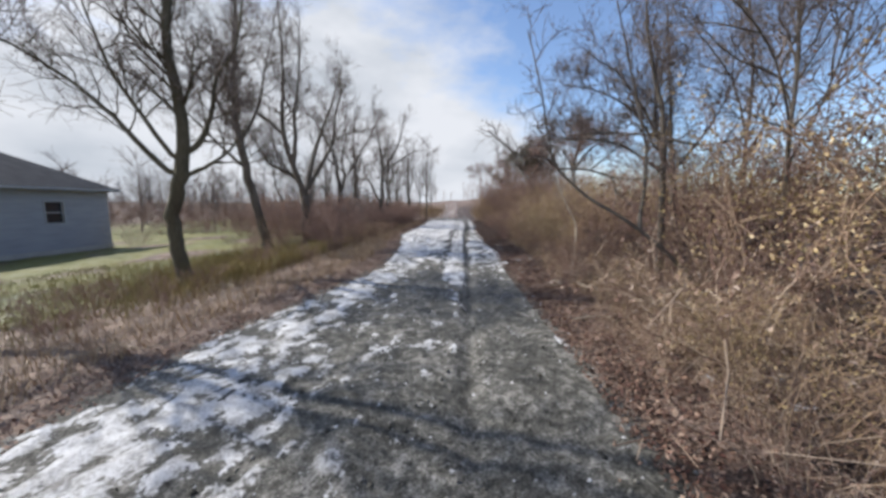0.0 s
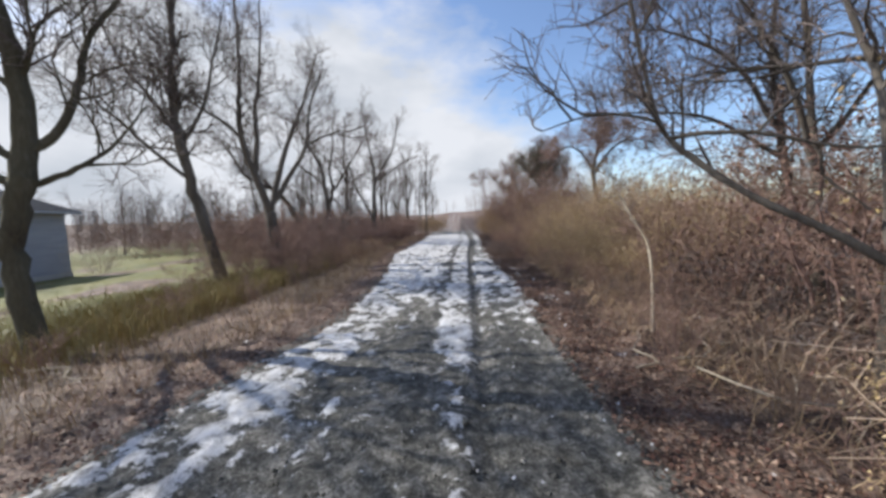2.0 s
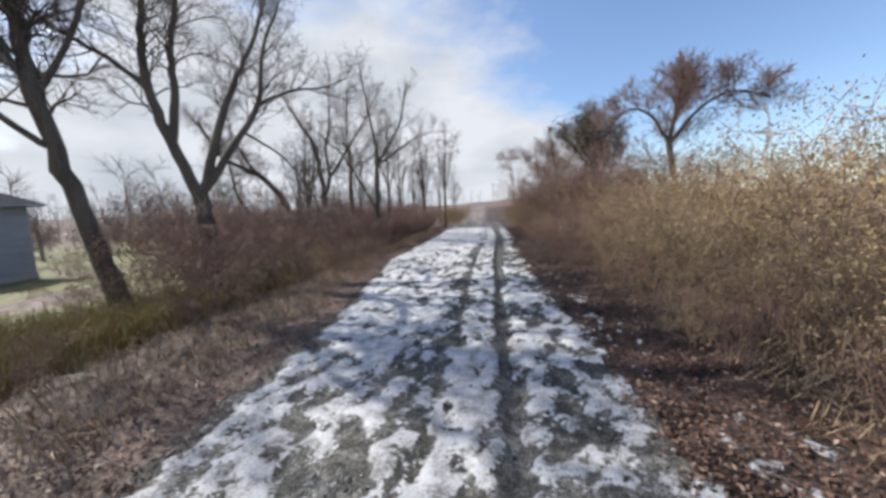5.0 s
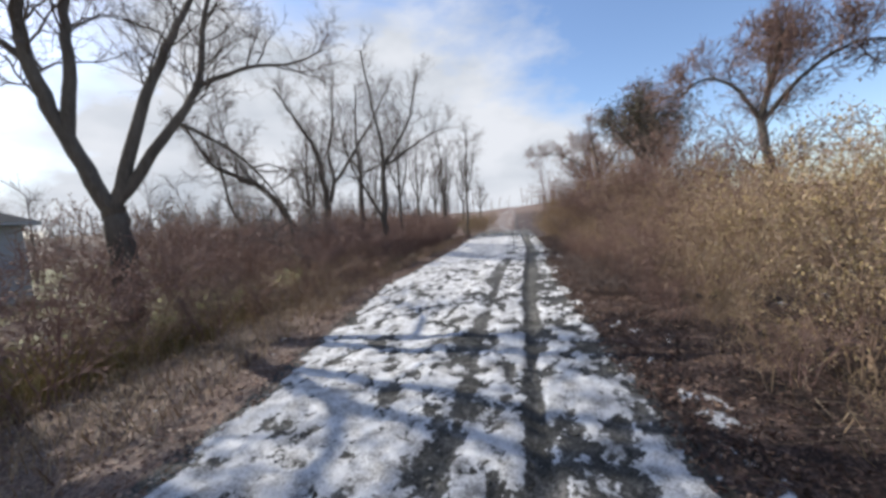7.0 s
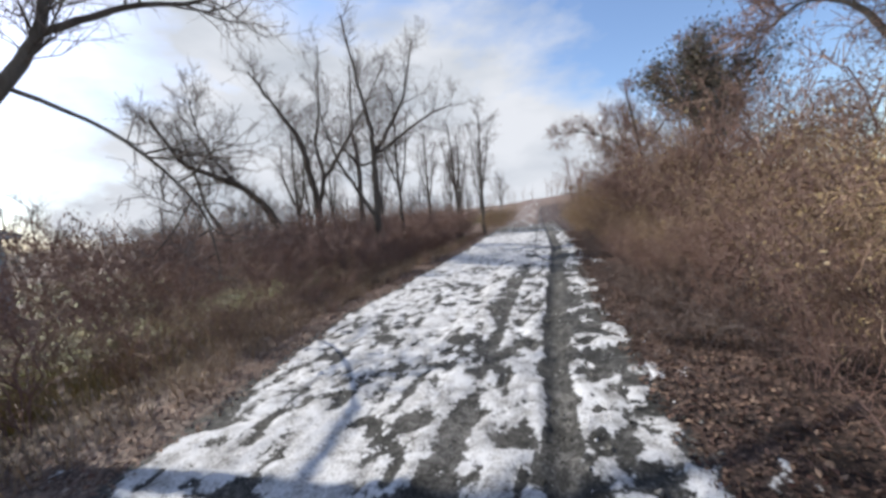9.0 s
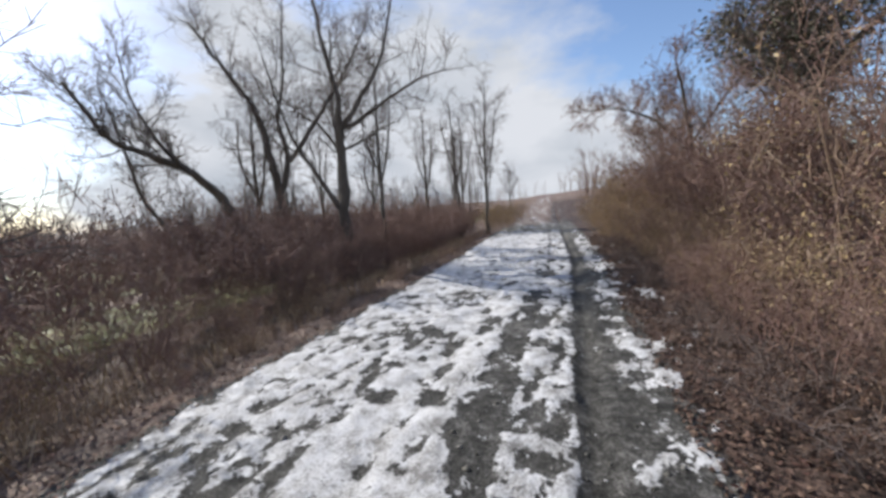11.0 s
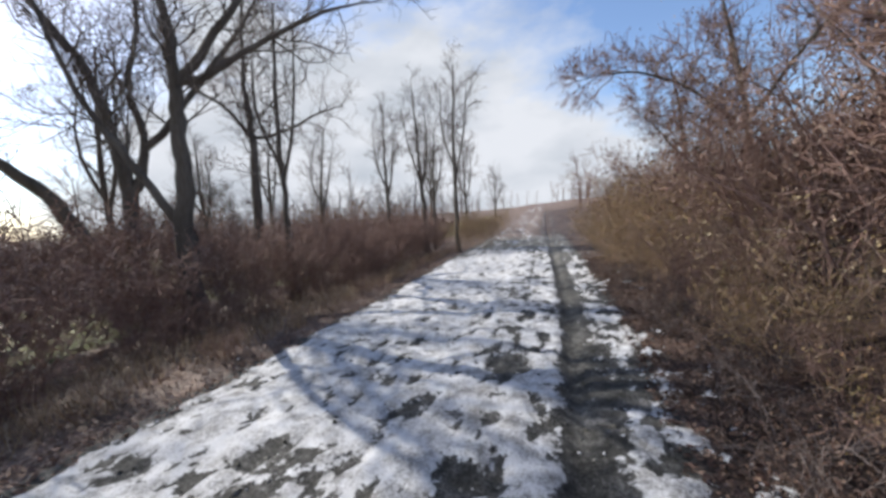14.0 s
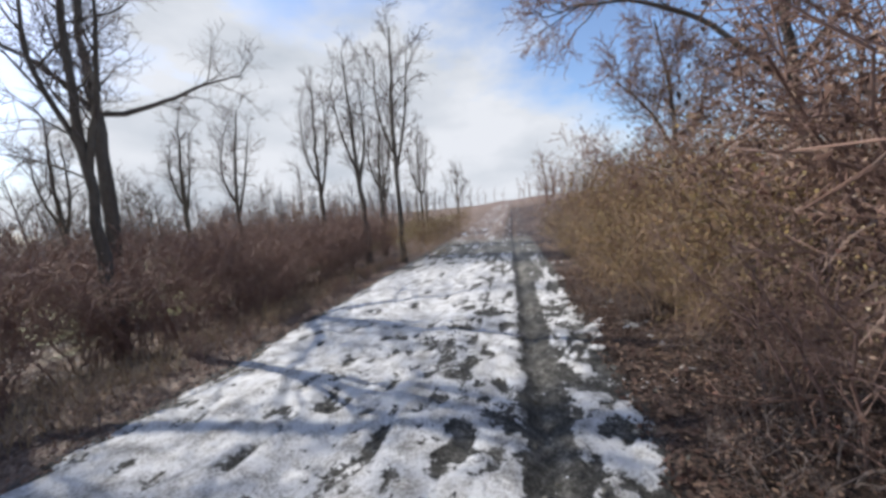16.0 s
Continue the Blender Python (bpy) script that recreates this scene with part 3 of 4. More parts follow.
tree("tree", "bare tree with one long sideways limb", [
    ([(-5.1, 23.1, -0.5), (-5.1, 23.1, 1.3), (-5.05, 23.2, 2.3), (-5.0, 23.2, 3.4), (-5.0, 23.2, 4.4), (-5.2, 23.2, 5.7), (-5.5, 23.0, 8.2)], 0.15, 0.025),
    ([(-5.0, 23.2, 3.7), (-4.5, 23.6, 4.6), (-4.0, 24.0, 5.7), (-3.6, 24.3, 7.6)], 0.075, 0.02),
    ([(-4.9, 23.3, 3.7), (-4.1, 23.9, 4.4), (-3.2, 24.6, 5.1), (-2.5, 25.1, 5.4)], 0.06, 0.012),
    ([(-5.1, 23.1, 1.5), (-5.6, 22.8, 2.6), (-6.0, 22.5, 3.6), (-6.3, 22.2, 5.4)], 0.07, 0.015),
], 5, BARK, 1.25, 1.05, 0.0056, BARE)
tree("tree", "dead bare tree leaning far over", [
    ([(-10.2, 25.0, -0.8), (-10.4, 24.7, 0.9), (-10.7, 24.3, 2.3), (-11.2, 23.6, 3.3), (-11.8, 22.9, 3.8), (-12.3, 22.2, 4.3), (-12.8, 21.6, 5.8)], 0.19, 0.04),
    ([(-11.2, 23.6, 3.2), (-11.8, 23.2, 4.3), (-12.2, 22.9, 5.6), (-12.3, 22.8, 7.0)], 0.06, 0.015),
], 6, BARK, 1.4, 1.2, 0.008)
tree("tree", "thin bare tree leaning beside the hedge", [
    ([(-11.2, 23.6, -0.8), (-11.7, 22.9, 1.6), (-12.0, 22.6, 2.5), (-12.1, 22.4, 4.0), (-12.3, 22.2, 5.6)], 0.08, 0.02),
], 7, BARK, 1.0, 0.8, 0.008)
for seed, (x, y, top, wide, lx) in enumerate([(-9.5, 24.6, 6.4, 0.10, 0.1), (-5.2, 25.5, 6.6, 0.085, 0.1), (-4.5, 33.0, 7.1, 0.11, -0.3), (-2.85, 31.8, 7.0, 0.09, 0.2), (-6.7, 34.0, 7.2, 0.11, 0.0), (-5.3, 36.5, 6.4, 0.11, 0.3), (-9.8, 33.0, 6.5, 0.10, 0.5), (-12.5, 29.5, 6.0, 0.10, -0.4), (-4.3, 40.0, 5.8, 0.10, 0.0), (-7.6, 43.0, 7.0, 0.13, 0.2), (-3.6, 48.0, 4.6, 0.08, 0.1), (-15.5, 36.0, 8.0, 0.14, 0.3)]):
    z = float(height_at(x, y, False))
    tree("tree", "slender bare tree standing in the hedge", [
        ([(x, y, z - 0.1), (x + lx * 0.2, y, z + top * 0.3), (x + lx * 0.5, y, z + top * 0.65), (x + lx, y + 0.2, z + top)], wide, 0.02),
        ([(x + lx * 0.3, y, z + top * 0.40), (x + lx * 0.4 + 0.35, y + 0.1, z + top * 0.62), (x + lx + 0.45, y + 0.2, z + top * 0.9)], wide * 0.5, 0.012),
        ([(x + lx * 0.35, y, z + top * 0.45), (x + lx * 0.4 - 0.35, y - 0.2, z + top * 0.65), (x + lx - 0.5, y, z + top * 0.88)], wide * 0.45, 0.012),
    ], 20 + seed, BARK, 1.1, 0.85, 0.0065, BARE)
tree("tree", "bare tree with long spreading side limbs", [
    ([(-8.4, 27.6, -0.6), (-8.3, 27.8, 2.0), (-8.2, 27.9, 4.2), (-8.3, 27.9, 5.9), (-8.2, 28.1, 9.0)], 0.16, 0.03),
    ([(-8.1, 28.1, 4.2), (-7.5, 28.9, 4.7), (-6.9, 29.7, 5.3), (-6.4, 30.3, 5.6)], 0.06, 0.012),
    ([(-8.2, 27.9, 4.2), (-8.6, 27.3, 5.1), (-9.1, 26.7, 5.6), (-9.8, 26.0, 6.6)], 0.06, 0.012),
], 8, BARK, 1.2, 1.0, 0.006, BARE)

tree("tree", "bare tree on the bank beside the first stretch", [
    ([(-7.6, 4.3, -0.55), (-7.6, 4.3, 1.2), (-7.5, 4.35, 2.4), (-7.6, 4.3, 4.4), (-7.5, 4.2, 7.5)], 0.14, 0.025),
    ([(-7.5, 4.3, 2.2), (-7.1, 4.0, 3.4), (-6.8, 3.8, 4.8), (-6.6, 3.6, 6.6)], 0.06, 0.015),
    ([(-7.5, 4.3, 2.6), (-7.9, 4.1, 3.8), (-8.2, 3.8, 5.4)], 0.05, 0.015),
], 17, BARK, 1.1)

# ---- trees of the thicket side ----
tree("tree", "slim bare tree rising out of the thicket", [
    ([(3.25, 5.5, 0.1), (3.2, 5.5, 1.4), (3.15, 5.55, 2.7), (3.0, 5.6, 3.4), (2.9, 5.7, 4.1), (2.8, 5.9, 5.6)], 0.06, 0.015),
    ([(3.15, 5.5, 2.55), (2.8, 5.8, 2.62), (2.4, 6.1, 2.7), (2.0, 6.5, 2.6)], 0.025, 0.008),
    ([(3.2, 5.5, 2.5), (3.6, 5.2, 2.35), (4.2, 4.9, 2.5)], 0.025, 0.008),
], 9, BARK, 1.4, 0.7, 0.004)
tree("tree", "bare tree arching a limb over the track edge", [
    ([(3.6, 4.9, 0.15), (3.0, 4.9, 0.8), (2.45, 5.0, 1.25), (1.95, 5.2, 1.6), (1.65, 5.45, 1.95), (1.5, 5.5, 2.2), (1.38, 5.55, 2.75), (1.28, 5.6, 3.3), (1.1, 5.8, 4.2)], 0.036, 0.010),
    ([(1.55, 5.5, 2.15), (1.3, 5.6, 2.25), (1.05, 5.7, 2.27), (0.75, 5.8, 2.2)], 0.016, 0.005),
    ([(1.6, 5.45, 2.05), (1.95, 5.2, 2.0), (2.4, 5.0, 1.85), (3.0, 4.7, 1.9)], 0.02, 0.006),
    ([(2.6, 5.0, 1.1), (2.8, 5.3, 2.2), (2.7, 5.6, 3.3), (2.4, 5.8, 4.8)], 0.035, 0.01),
], 10, BARK, 1.1, 0.6, 0.004)
tree("tree", "bare tree with many twigs above the thicket", [
    ([(4.6, 7.4, 0.3), (4.5, 7.4, 1.8), (4.4, 7.5, 3.2), (4.2, 7.6, 5.5)], 0.08, 0.02),
    ([(4.5, 7.4, 1.9), (3.9, 7.2, 3.0), (3.2, 7.1, 3.9), (2.4, 7.0, 4.4)], 0.045, 0.01),
    ([(4.5, 7.4, 2.2), (5.3, 7.5, 3.3), (6.0, 7.7, 4.8)], 0.04, 0.01),
], 11, BARK, 1.4, 0.8, 0.004)
tree("tree", "bare tree stretching dark limbs out of the thicket", [
    ([(4.9, 8.0, 0.25), (4.8, 8.0, 1.3), (4.6, 8.0, 2.3), (4.3, 7.9, 3.4), (4.2, 7.8, 4.8)], 0.09, 0.02),
    ([(4.6, 8.0, 2.2), (3.8, 8.3, 2.85), (3.0, 8.55, 3.05), (2.3, 8.75, 3.1)], 0.04, 0.008),
    ([(4.5, 8.0, 2.6), (3.9, 8.0, 3.5), (3.1, 8.1, 4.0), (2.4, 8.3, 4.2)], 0.04, 0.008),
], 16, BARK, 2.3, 0.65, 0.005)
tree("sapling", "pale leaning sapling at the thicket edge", [
    ([(2.34, 6.99, 0.0), (2.52, 7.35, 0.55), (2.65, 7.72, 1.03), (2.55, 7.87, 1.35), (2.42, 8.05, 1.7), (2.34, 8.16, 1.9), (2.2, 8.35, 2.3)], 0.022, 0.006),
], 12, PALE, 0.8, 0.4, 0.004)
ivy_tree, ivy_lines, ivy_branches, ivy_small = tree("tree", "tree smothered in dark ivy with a dense crown", [
    ([(5.3, 23.4, 0.3), (5.1, 23.5, 1.7), (4.9, 23.6, 3.2), (4.7, 23.7, 4.3), (4.7, 23.6, 5.1)], 0.20, 0.05),
    ([(4.9, 23.6, 3.0), (4.2, 23.9, 4.0), (3.7, 24.0, 4.6)], 0.09, 0.03),
    ([(4.9, 23.6, 3.2), (5.5, 23.4, 4.0), (5.9, 23.3, 4.5)], 0.09, 0.03),
], 13, BARK, 1.6, 0.75, 0.008)
r = np.random.default_rng(31)
spots = np.vstack(ivy_branches)
spots = spots[spots[:, 2] > 1.7]
tagged(part("ivy", mesh_of("ivy", *leaf_cloud(r, spots[r.integers(0, len(spots), 4600)], 0.08, 0.28)), IVY, ivy_tree, "dark evergreen ivy"), kind="stuff")
tree("tree", "bare tree with a dense russet umbrella crown", [
    ([(7.1, 20.9, 0.4), (7.1, 20.9, 2.1), (6.9, 21.0, 3.6), (7.1, 20.9, 4.8), (7.2, 20.8, 5.8)], 0.16, 0.04),
    ([(6.9, 21.0, 3.5), (7.6, 20.5, 4.6), (8.4, 20.1, 5.0), (9.2, 19.6, 4.6)], 0.07, 0.02),
    ([(6.9, 21.0, 3.6), (6.4, 21.3, 4.6), (5.8, 21.6, 5.0), (5.3, 21.9, 4.7)], 0.07, 0.02),
    ([(7.0, 20.9, 4.4), (7.4, 21.6, 5.4), (7.9, 22.3, 5.7)], 0.06, 0.02),
], 14, BARK, 2.0, 0.9, 0.010, twig=RUSSET)
tree("tree", "bare tree reaching over the track from the thicket", [
    ([(4.4, 27.0, 0.3), (4.2, 27.0, 1.9), (4.0, 27.0, 3.4), (3.7, 27.1, 5.2)], 0.11, 0.025),
    ([(4.1, 27.0, 2.6), (3.2, 27.0, 3.5), (2.4, 27.0, 3.95), (1.7, 27.1, 4.1), (1.3, 27.2, 4.1)], 0.045, 0.008),
    ([(4.1, 27.0, 2.8), (4.8, 26.6, 4.0), (5.6, 26.3, 5.0)], 0.05, 0.012),
], 15, BARK, 1.7, 0.75, 0.007, twig=RUSSET)
for seed, (x, y, top, wide, lx) in enumerate([(4.1, 4.3, 5.0, 0.034, -0.5), (5.4, 6.6, 5.5, 0.045, -0.4), (6.3, 4.0, 5.2, 0.04, 0.2), (5.8, 25.4, 5.6, 0.11, -0.5), (6.9, 28.0, 5.8, 0.12, -0.3), (4.6, 31.0, 5.2, 0.11, -0.5)]):
    z = float(height_at(x, y, False))
    tree("tree", "twiggy bare tree crowding up out of the thicket", [
        ([(x, y, z - 0.1), (x + lx * 0.2, y + 0.1, z + top * 0.3), (x + lx * 0.5, y, z + top * 0.65), (x + lx, y + 0.2, z + top)], wide, 0.015),
        ([(x + lx * 0.3, y, z + top * 0.35), (x + lx * 0.4 + 0.6, y + 0.2, z + top * 0.55), (x + lx + 1.1, y + 0.2, z + top * 0.8)], wide * 0.5, 0.01),
        ([(x + lx * 0.3, y, z + top * 0.38), (x + lx * 0.4 - 0.6, y - 0.3, z + top * 0.58), (x + lx - 1.2, y - 0.2, z + top * 0.78)], wide * 0.5, 0.01),
    ], 120 + seed, BARK, 1.7 if y < 10 else 1.9, 0.8, 0.004 if y < 10 else 0.008, "bare trees in the thicket", None if y < 10 else RUSSET)

# ---- thicket shrubs ----
KINDS = [
    shrub("shrub", "tangled bare brown shrub in the roadside thicket", 41, 1.6, 9, 0.8, 350, BRUSH, LEAF),
    shrub("shrub", "tangled brown shrub with few withered leaves", 42, 1.6, 9, 0.95, 1000, BRUSH, TAN, 0.12, 4, 0.0034, 0.03),
    shrub("shrub", "brown shrub with withered tan leaves in the thicket", 43, 1.6, 10, 0.95, 1900, BRUSH, TAN, 0.15, 4, 0.0036, 0.032),
    shrub("shrub", "arching bramble shrub with pale canes", 44, 1.5, 10, 1.35, 800, BRAMBLE, LEAF, 0.62, 4, 0.0034, 0.034),
    shrub("shrub", "bare reddish shrub in the hedge below the trees", 45, 1.6, 9, 0.95, 500, RUSSET, LEAF, 0.05, 5, 0.0055, 0.034),
    shrub("shrub", "dense bare reddish shrub in the hedge", 46, 1.6, 9, 1.05, 700, RUSSET, LEAF, 0.2, 5, 0.0055, 0.034),
    shrub("shrub", "fine-twigged russet shrub with clinging brown leaves", 48, 1.6, 10, 0.9, 1200, RUSSET, RUSTY, 0.15, 5, 0.0034, 0.03),
    shrub("shrub", "ochre bush with many withered leaves", 47, 1.6, 9, 0.95, 1700, BRUSH, surface("ochre_leaves", [(0.30, 0.215, 0.09), (0.37, 0.275, 0.13), (0.21, 0.165, 0.07), (0.31, 0.18, 0.095), (0.18, 0.12, 0.06)], per_piece=True, bump=0), 0.15, 4, 0.0036, 0.03),
    shrub("shrub", "tall dense brown shrub towering over the verge", 49, 3.4, 12, 1.5, 4800, RUSSET, LEAF, 0.05, 7, 0.006, 0.034),
    shrub("shrub", "low dark bramble tangle on the verge", 50, 1.0, 10, 1.0, 1100, TWIG, DARK_LEAF, 0.5, 4, 0.0034, 0.034),
]
r = np.random.default_rng(5)
used = set()
DEEP = []


def plant(kind, x, y, s):
    """Sets one shrub; those deep in the thicket or hedge, which nobody could count, are gathered for the joined brush."""
    z = float(height_at(x, y, False))
    m = pose(x, y, z, 0, 0, r.random() * 360) @ Matrix.Diagonal((s, s, s * (0.9 + 0.25 * r.random()), 1))
    if kind in used and (x > 5.1 or x < -5.1 or y > 30):
        DEEP.append((kind, m))
        return
    if kind not in used:
        used.add(kind)
        KINDS[kind].matrix_basis = m
        return
    root = copy_thing(KINDS[kind], Matrix.Identity(4))
    root.matrix_basis = m


def row(xs, y0, y1, step, size, kinds, jitter=0.35):
    y = y0
    while y < y1:
        x = xs(y) if callable(xs) else xs
        plant(int(r.choice(kinds)), x + r.normal() * jitter, y + r.normal() * 0.3, size * (0.8 + 0.4 * r.random()))
        y += step * (0.8 + 0.4 * r.random())


def deep_brush(name, label, places):
    """The uncountable inner brush: twigs and leaves of many shrubs in one mesh for each kind of surface."""
    groups = {}
    for kind, m in places:
        for child in KINDS[kind].children:
            if child.name.split(".")[0] != "stem":
                groups.setdefault(child.data.name, (child.data, []))[1].append(np.array(m))
    by_surface = {}
    for me, ms in groups.values():
        co = np.empty(len(me.vertices) * 3, np.float32)
        me.vertices.foreach_get("co", co)
        co = np.hstack([co.reshape(-1, 3), np.ones((len(me.vertices), 1))])
        k = len(me.polygons[0].vertices)
        idx = np.empty(len(me.loops), np.int32)
        me.loops.foreach_get("vertex_index", idx)
        idx = idx.reshape(-1, k)
        slot = by_surface.setdefault((me.materials[0].name, k), [[], [], 0])
        for m in ms:
            slot[0].append((co @ m.T)[:, :3])
            slot[1].append(idx + slot[2])
            slot[2] += len(co)
    for (surface_name, k), (vs, fs, _) in by_surface.items():
        me = mesh_of(name, np.vstack(vs), np.vstack(fs))
        me.materials.append(bpy.data.materials[surface_name])
        tagged(new(name, me), label, "brush", kind="stuff")


row(1.85, 0.8, 4.2, 0.65, 0.34, [3, 1, 3], 0.12)
row(2.15, 0.6, 4.5, 0.7, 0.45, [3, 1, 2], 0.15)
row(2.2, 4.5, 9, 1.0, 0.38, [3, 6, 0], 0.15)
row(2.3, 9, 16, 0.9, 0.40, [6, 2, 1], 0.12)
row(2.2, 16, 18.5, 0.7, 0.42, [9, 6, 9], 0.12)
row(2.7, 0.8, 4.5, 0.9, 0.66, [2, 3, 1], 0.2)
row(2.75, 4.5, 8.5, 0.9, 0.58, [9, 3, 6], 0.2)
row(2.8, 8.5, 16, 0.8, 0.64, [1, 2, 2], 0.15)
row(2.8, 16, 18.5, 0.7, 0.64, [9, 6, 6], 0.15)
row(3.3, -0.5, 4.5, 0.85, 0.95, [1, 2, 3])
row(3.35, 4.5, 8.5, 0.9, 0.80, [9, 6, 3, 6])
row(3.4, 8.5, 17, 0.8, 0.90, [1, 2, 2])
row(3.4, 17, 18.5, 0.7, 0.85, [6, 6, 1])
row(4.2, -1.0, 4.5, 0.85, 1.35, [2, 1, 2])
row(4.2, 4.5, 8.8, 0.75, 1.3, [6, 6, 9])
row(4.3, 9, 18, 0.8, 1.08, [2, 1, 2])
row(5.6, -1.0, 4, 1.0, 1.55, [1, 2, 2])
row(5.6, 4, 9.5, 0.8, 1.6, [6])
row(5.6, 9, 17, 1.0, 1.25, [1, 2, 2])
row(7.4, 0.0, 22, 2.4, 1.3, [1, 2])
row(2.6, 18.5, 25, 0.9, 0.75, [6, 7, 1], 0.15)
row(3.5, 18, 20.6, 0.9, 1.05, [6, 1, 7], 0.2)
row(3.5, 20.6, 25, 1.0, 1.4, [6, 7, 6, 1], 0.2)
row(2.2, 25, 34, 1.0, 0.85, [7, 1, 7], 0.1)
row(3.0, 25, 36, 1.0, 1.35, [6, 7, 7], 0.2)
row(4.2, 25, 36, 1.7, 1.7, [5, 6, 1])
row(5.2, 17, 20.5, 1.2, 1.2, [5, 6, 1])
row(5.2, 20.5, 34, 1.5, 1.6, [5, 6, 1])
row(7.2, 22, 34, 3.6, 1.8, [4, 5])
row(lambda y: rut_line(y) + right_edge(y) + 0.95, 14.5, 18, 0.75, 0.34, [6, 0, 6], 0.12)
row(lambda y: rut_line(y) + right_edge(y) + 0.85, 18, 27, 0.6, 0.48, [6, 7, 6], 0.12)
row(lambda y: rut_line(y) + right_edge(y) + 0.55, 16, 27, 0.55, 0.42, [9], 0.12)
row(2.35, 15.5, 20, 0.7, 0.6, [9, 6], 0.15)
for x, y, size in ((4.2, 21.9, 0.9), (4.7, 23.2, 1.05), (4.1, 24.4, 0.9), (5.0, 21.0, 0.95), (3.9, 25.8, 0.85), (4.9, 24.9, 1.05), (4.6, 27.0, 0.9)):
    plant(8, x, y, size)
row(lambda y: rut_line(y) + left_edge(y) - 0.5, 14.5, 32, 0.7, 0.24, [4, 0, 1], 0.10)
row(-3.95, 15.5, 20, 0.7, 0.54, [1, 4, 1], 0.12)
row(-4.35, 20, 25.5, 0.7, 0.50, [4, 5], 0.12)
row(-4.3, 25.5, 32, 0.7, 0.68, [4, 5], 0.12)
row(-4.6, 12.5, 20, 0.8, 0.74, [4, 1, 1], 0.2)
row(-4.95, 20, 25.5, 0.7, 0.82, [4, 5, 5], 0.2)
row(-4.9, 25.5, 36, 0.7, 1.1, [4, 5, 5], 0.2)
row(-5.6, 12.0, 20, 1.0, 1.0, [1, 4, 5])
row(-5.6, 20, 38, 0.9, 1.2, [4, 5])
row(-6.8, 13.5, 40, 1.0, 1.35, [4, 5])
row(-8.5, 16.0, 42, 1.3, 1.6, [4, 5])
row(-5.0, 2.2, 6.3, 0.7, 0.33, [4, 5], 0.2)
row(-6.3, 2.6, 6.2, 0.75, 0.40, [4, 5], 0.25)
row(-7.8, 3.0, 6.6, 0.9, 0.46, [4, 5], 0.3)
row(-11.0, 19.0, 44, 2.8, 1.55, [4, 4, 5])
row(-7.6, 12.5, 21, 1.2, 0.85, [5])
row(-4.7, 8.5, 12, 1.1, 0.42, [4, 5])
for k in range(8):
    plant(int(r.choice([4, 5])), -13.5 - 1.5 * k, 25.5 + 0.3 * k, 1.2 + 0.3 * r.random())
for k in range(18):
    plant(int(r.choice([4, 5])), -13 - 1.8 * k + r.normal() * 0.4, 39 - 0.4 * k + r.normal() * 0.6, 1.9 + 0.5 * r.random())
row(-2.3, 31, 36, 0.9, 1.0, [7], 0.2)
row(-3.4, 34, 46, 1.6, 1.0, [7, 4], 0.3)

deep_brush("thicket_brush", "dense bare brush deep inside the thicket", [p for p in DEEP if p[1].translation.x > 0])
deep_brush("hedge_brush", "dense reddish bare brush behind the hedge edge", [p for p in DEEP if p[1].translation.x <= 0])

# ---- ground cover ----
r = np.random.default_rng(77)
n = 48000
y = -1.0 + 30 * r.random(n) ** 1.15
x = rut_line(y) + right_edge(y) + np.abs(r.normal(size=n)) * 0.9 - 0.12
keep = x < 5
lx = rut_line(y) + left_edge(y) - np.abs(r.normal(size=n)) * 0.9 + 0.1
lk = r.random(n) < 0.55
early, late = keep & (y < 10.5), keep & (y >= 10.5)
for px, py, material, words in ((x[early], y[early], RUSTY, "rust-brown fallen leaves at the thicket foot"), (x[late], y[late], DARK_LEAF, "dark fallen leaves below the thicket"), (lx[lk], y[lk], LEAF, "brown fallen leaves strewn over the open verge")):
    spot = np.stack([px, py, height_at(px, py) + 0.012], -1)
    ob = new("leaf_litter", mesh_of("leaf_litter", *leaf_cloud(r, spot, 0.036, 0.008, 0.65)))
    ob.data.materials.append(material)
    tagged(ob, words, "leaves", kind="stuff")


def lumps(name, label, category, material, px, py, size, seed):
    """Loose clods lying on the track: rough eight-sided lumps sunk a little into it."""
    q = np.random.default_rng(seed)
    n = len(px)
    six = np.array([(1, 0, 0), (-1, 0, 0), (0, 1, 0), (0, -1, 0), (0, 0, 0.8), (0, 0, -0.8)], float)
    s = size * (0.35 + 1.3 * q.random((n, 1, 1)) ** 2)
    v = six[None] * s * (0.6 + 0.8 * q.random((n, 6, 1))) + q.normal(size=(n, 6, 3)) * s * 0.2
    v = v + np.stack([px, py, height_at(px, py) + 0.15 * size], -1)[:, None, :]
    tri = np.array([(0, 2, 4), (2, 1, 4), (1, 3, 4), (3, 0, 4), (2, 0, 5), (1, 2, 5), (3, 1, 5), (0, 3, 5)])
    f = (np.arange(n)[:, None, None] * 6 + tri[None]).reshape(-1, 3)
    me = mesh_of(name, v.reshape(-1, 3), f)
    me.materials.append(material)
    return tagged(new(name, me), label, category, kind="stuff")


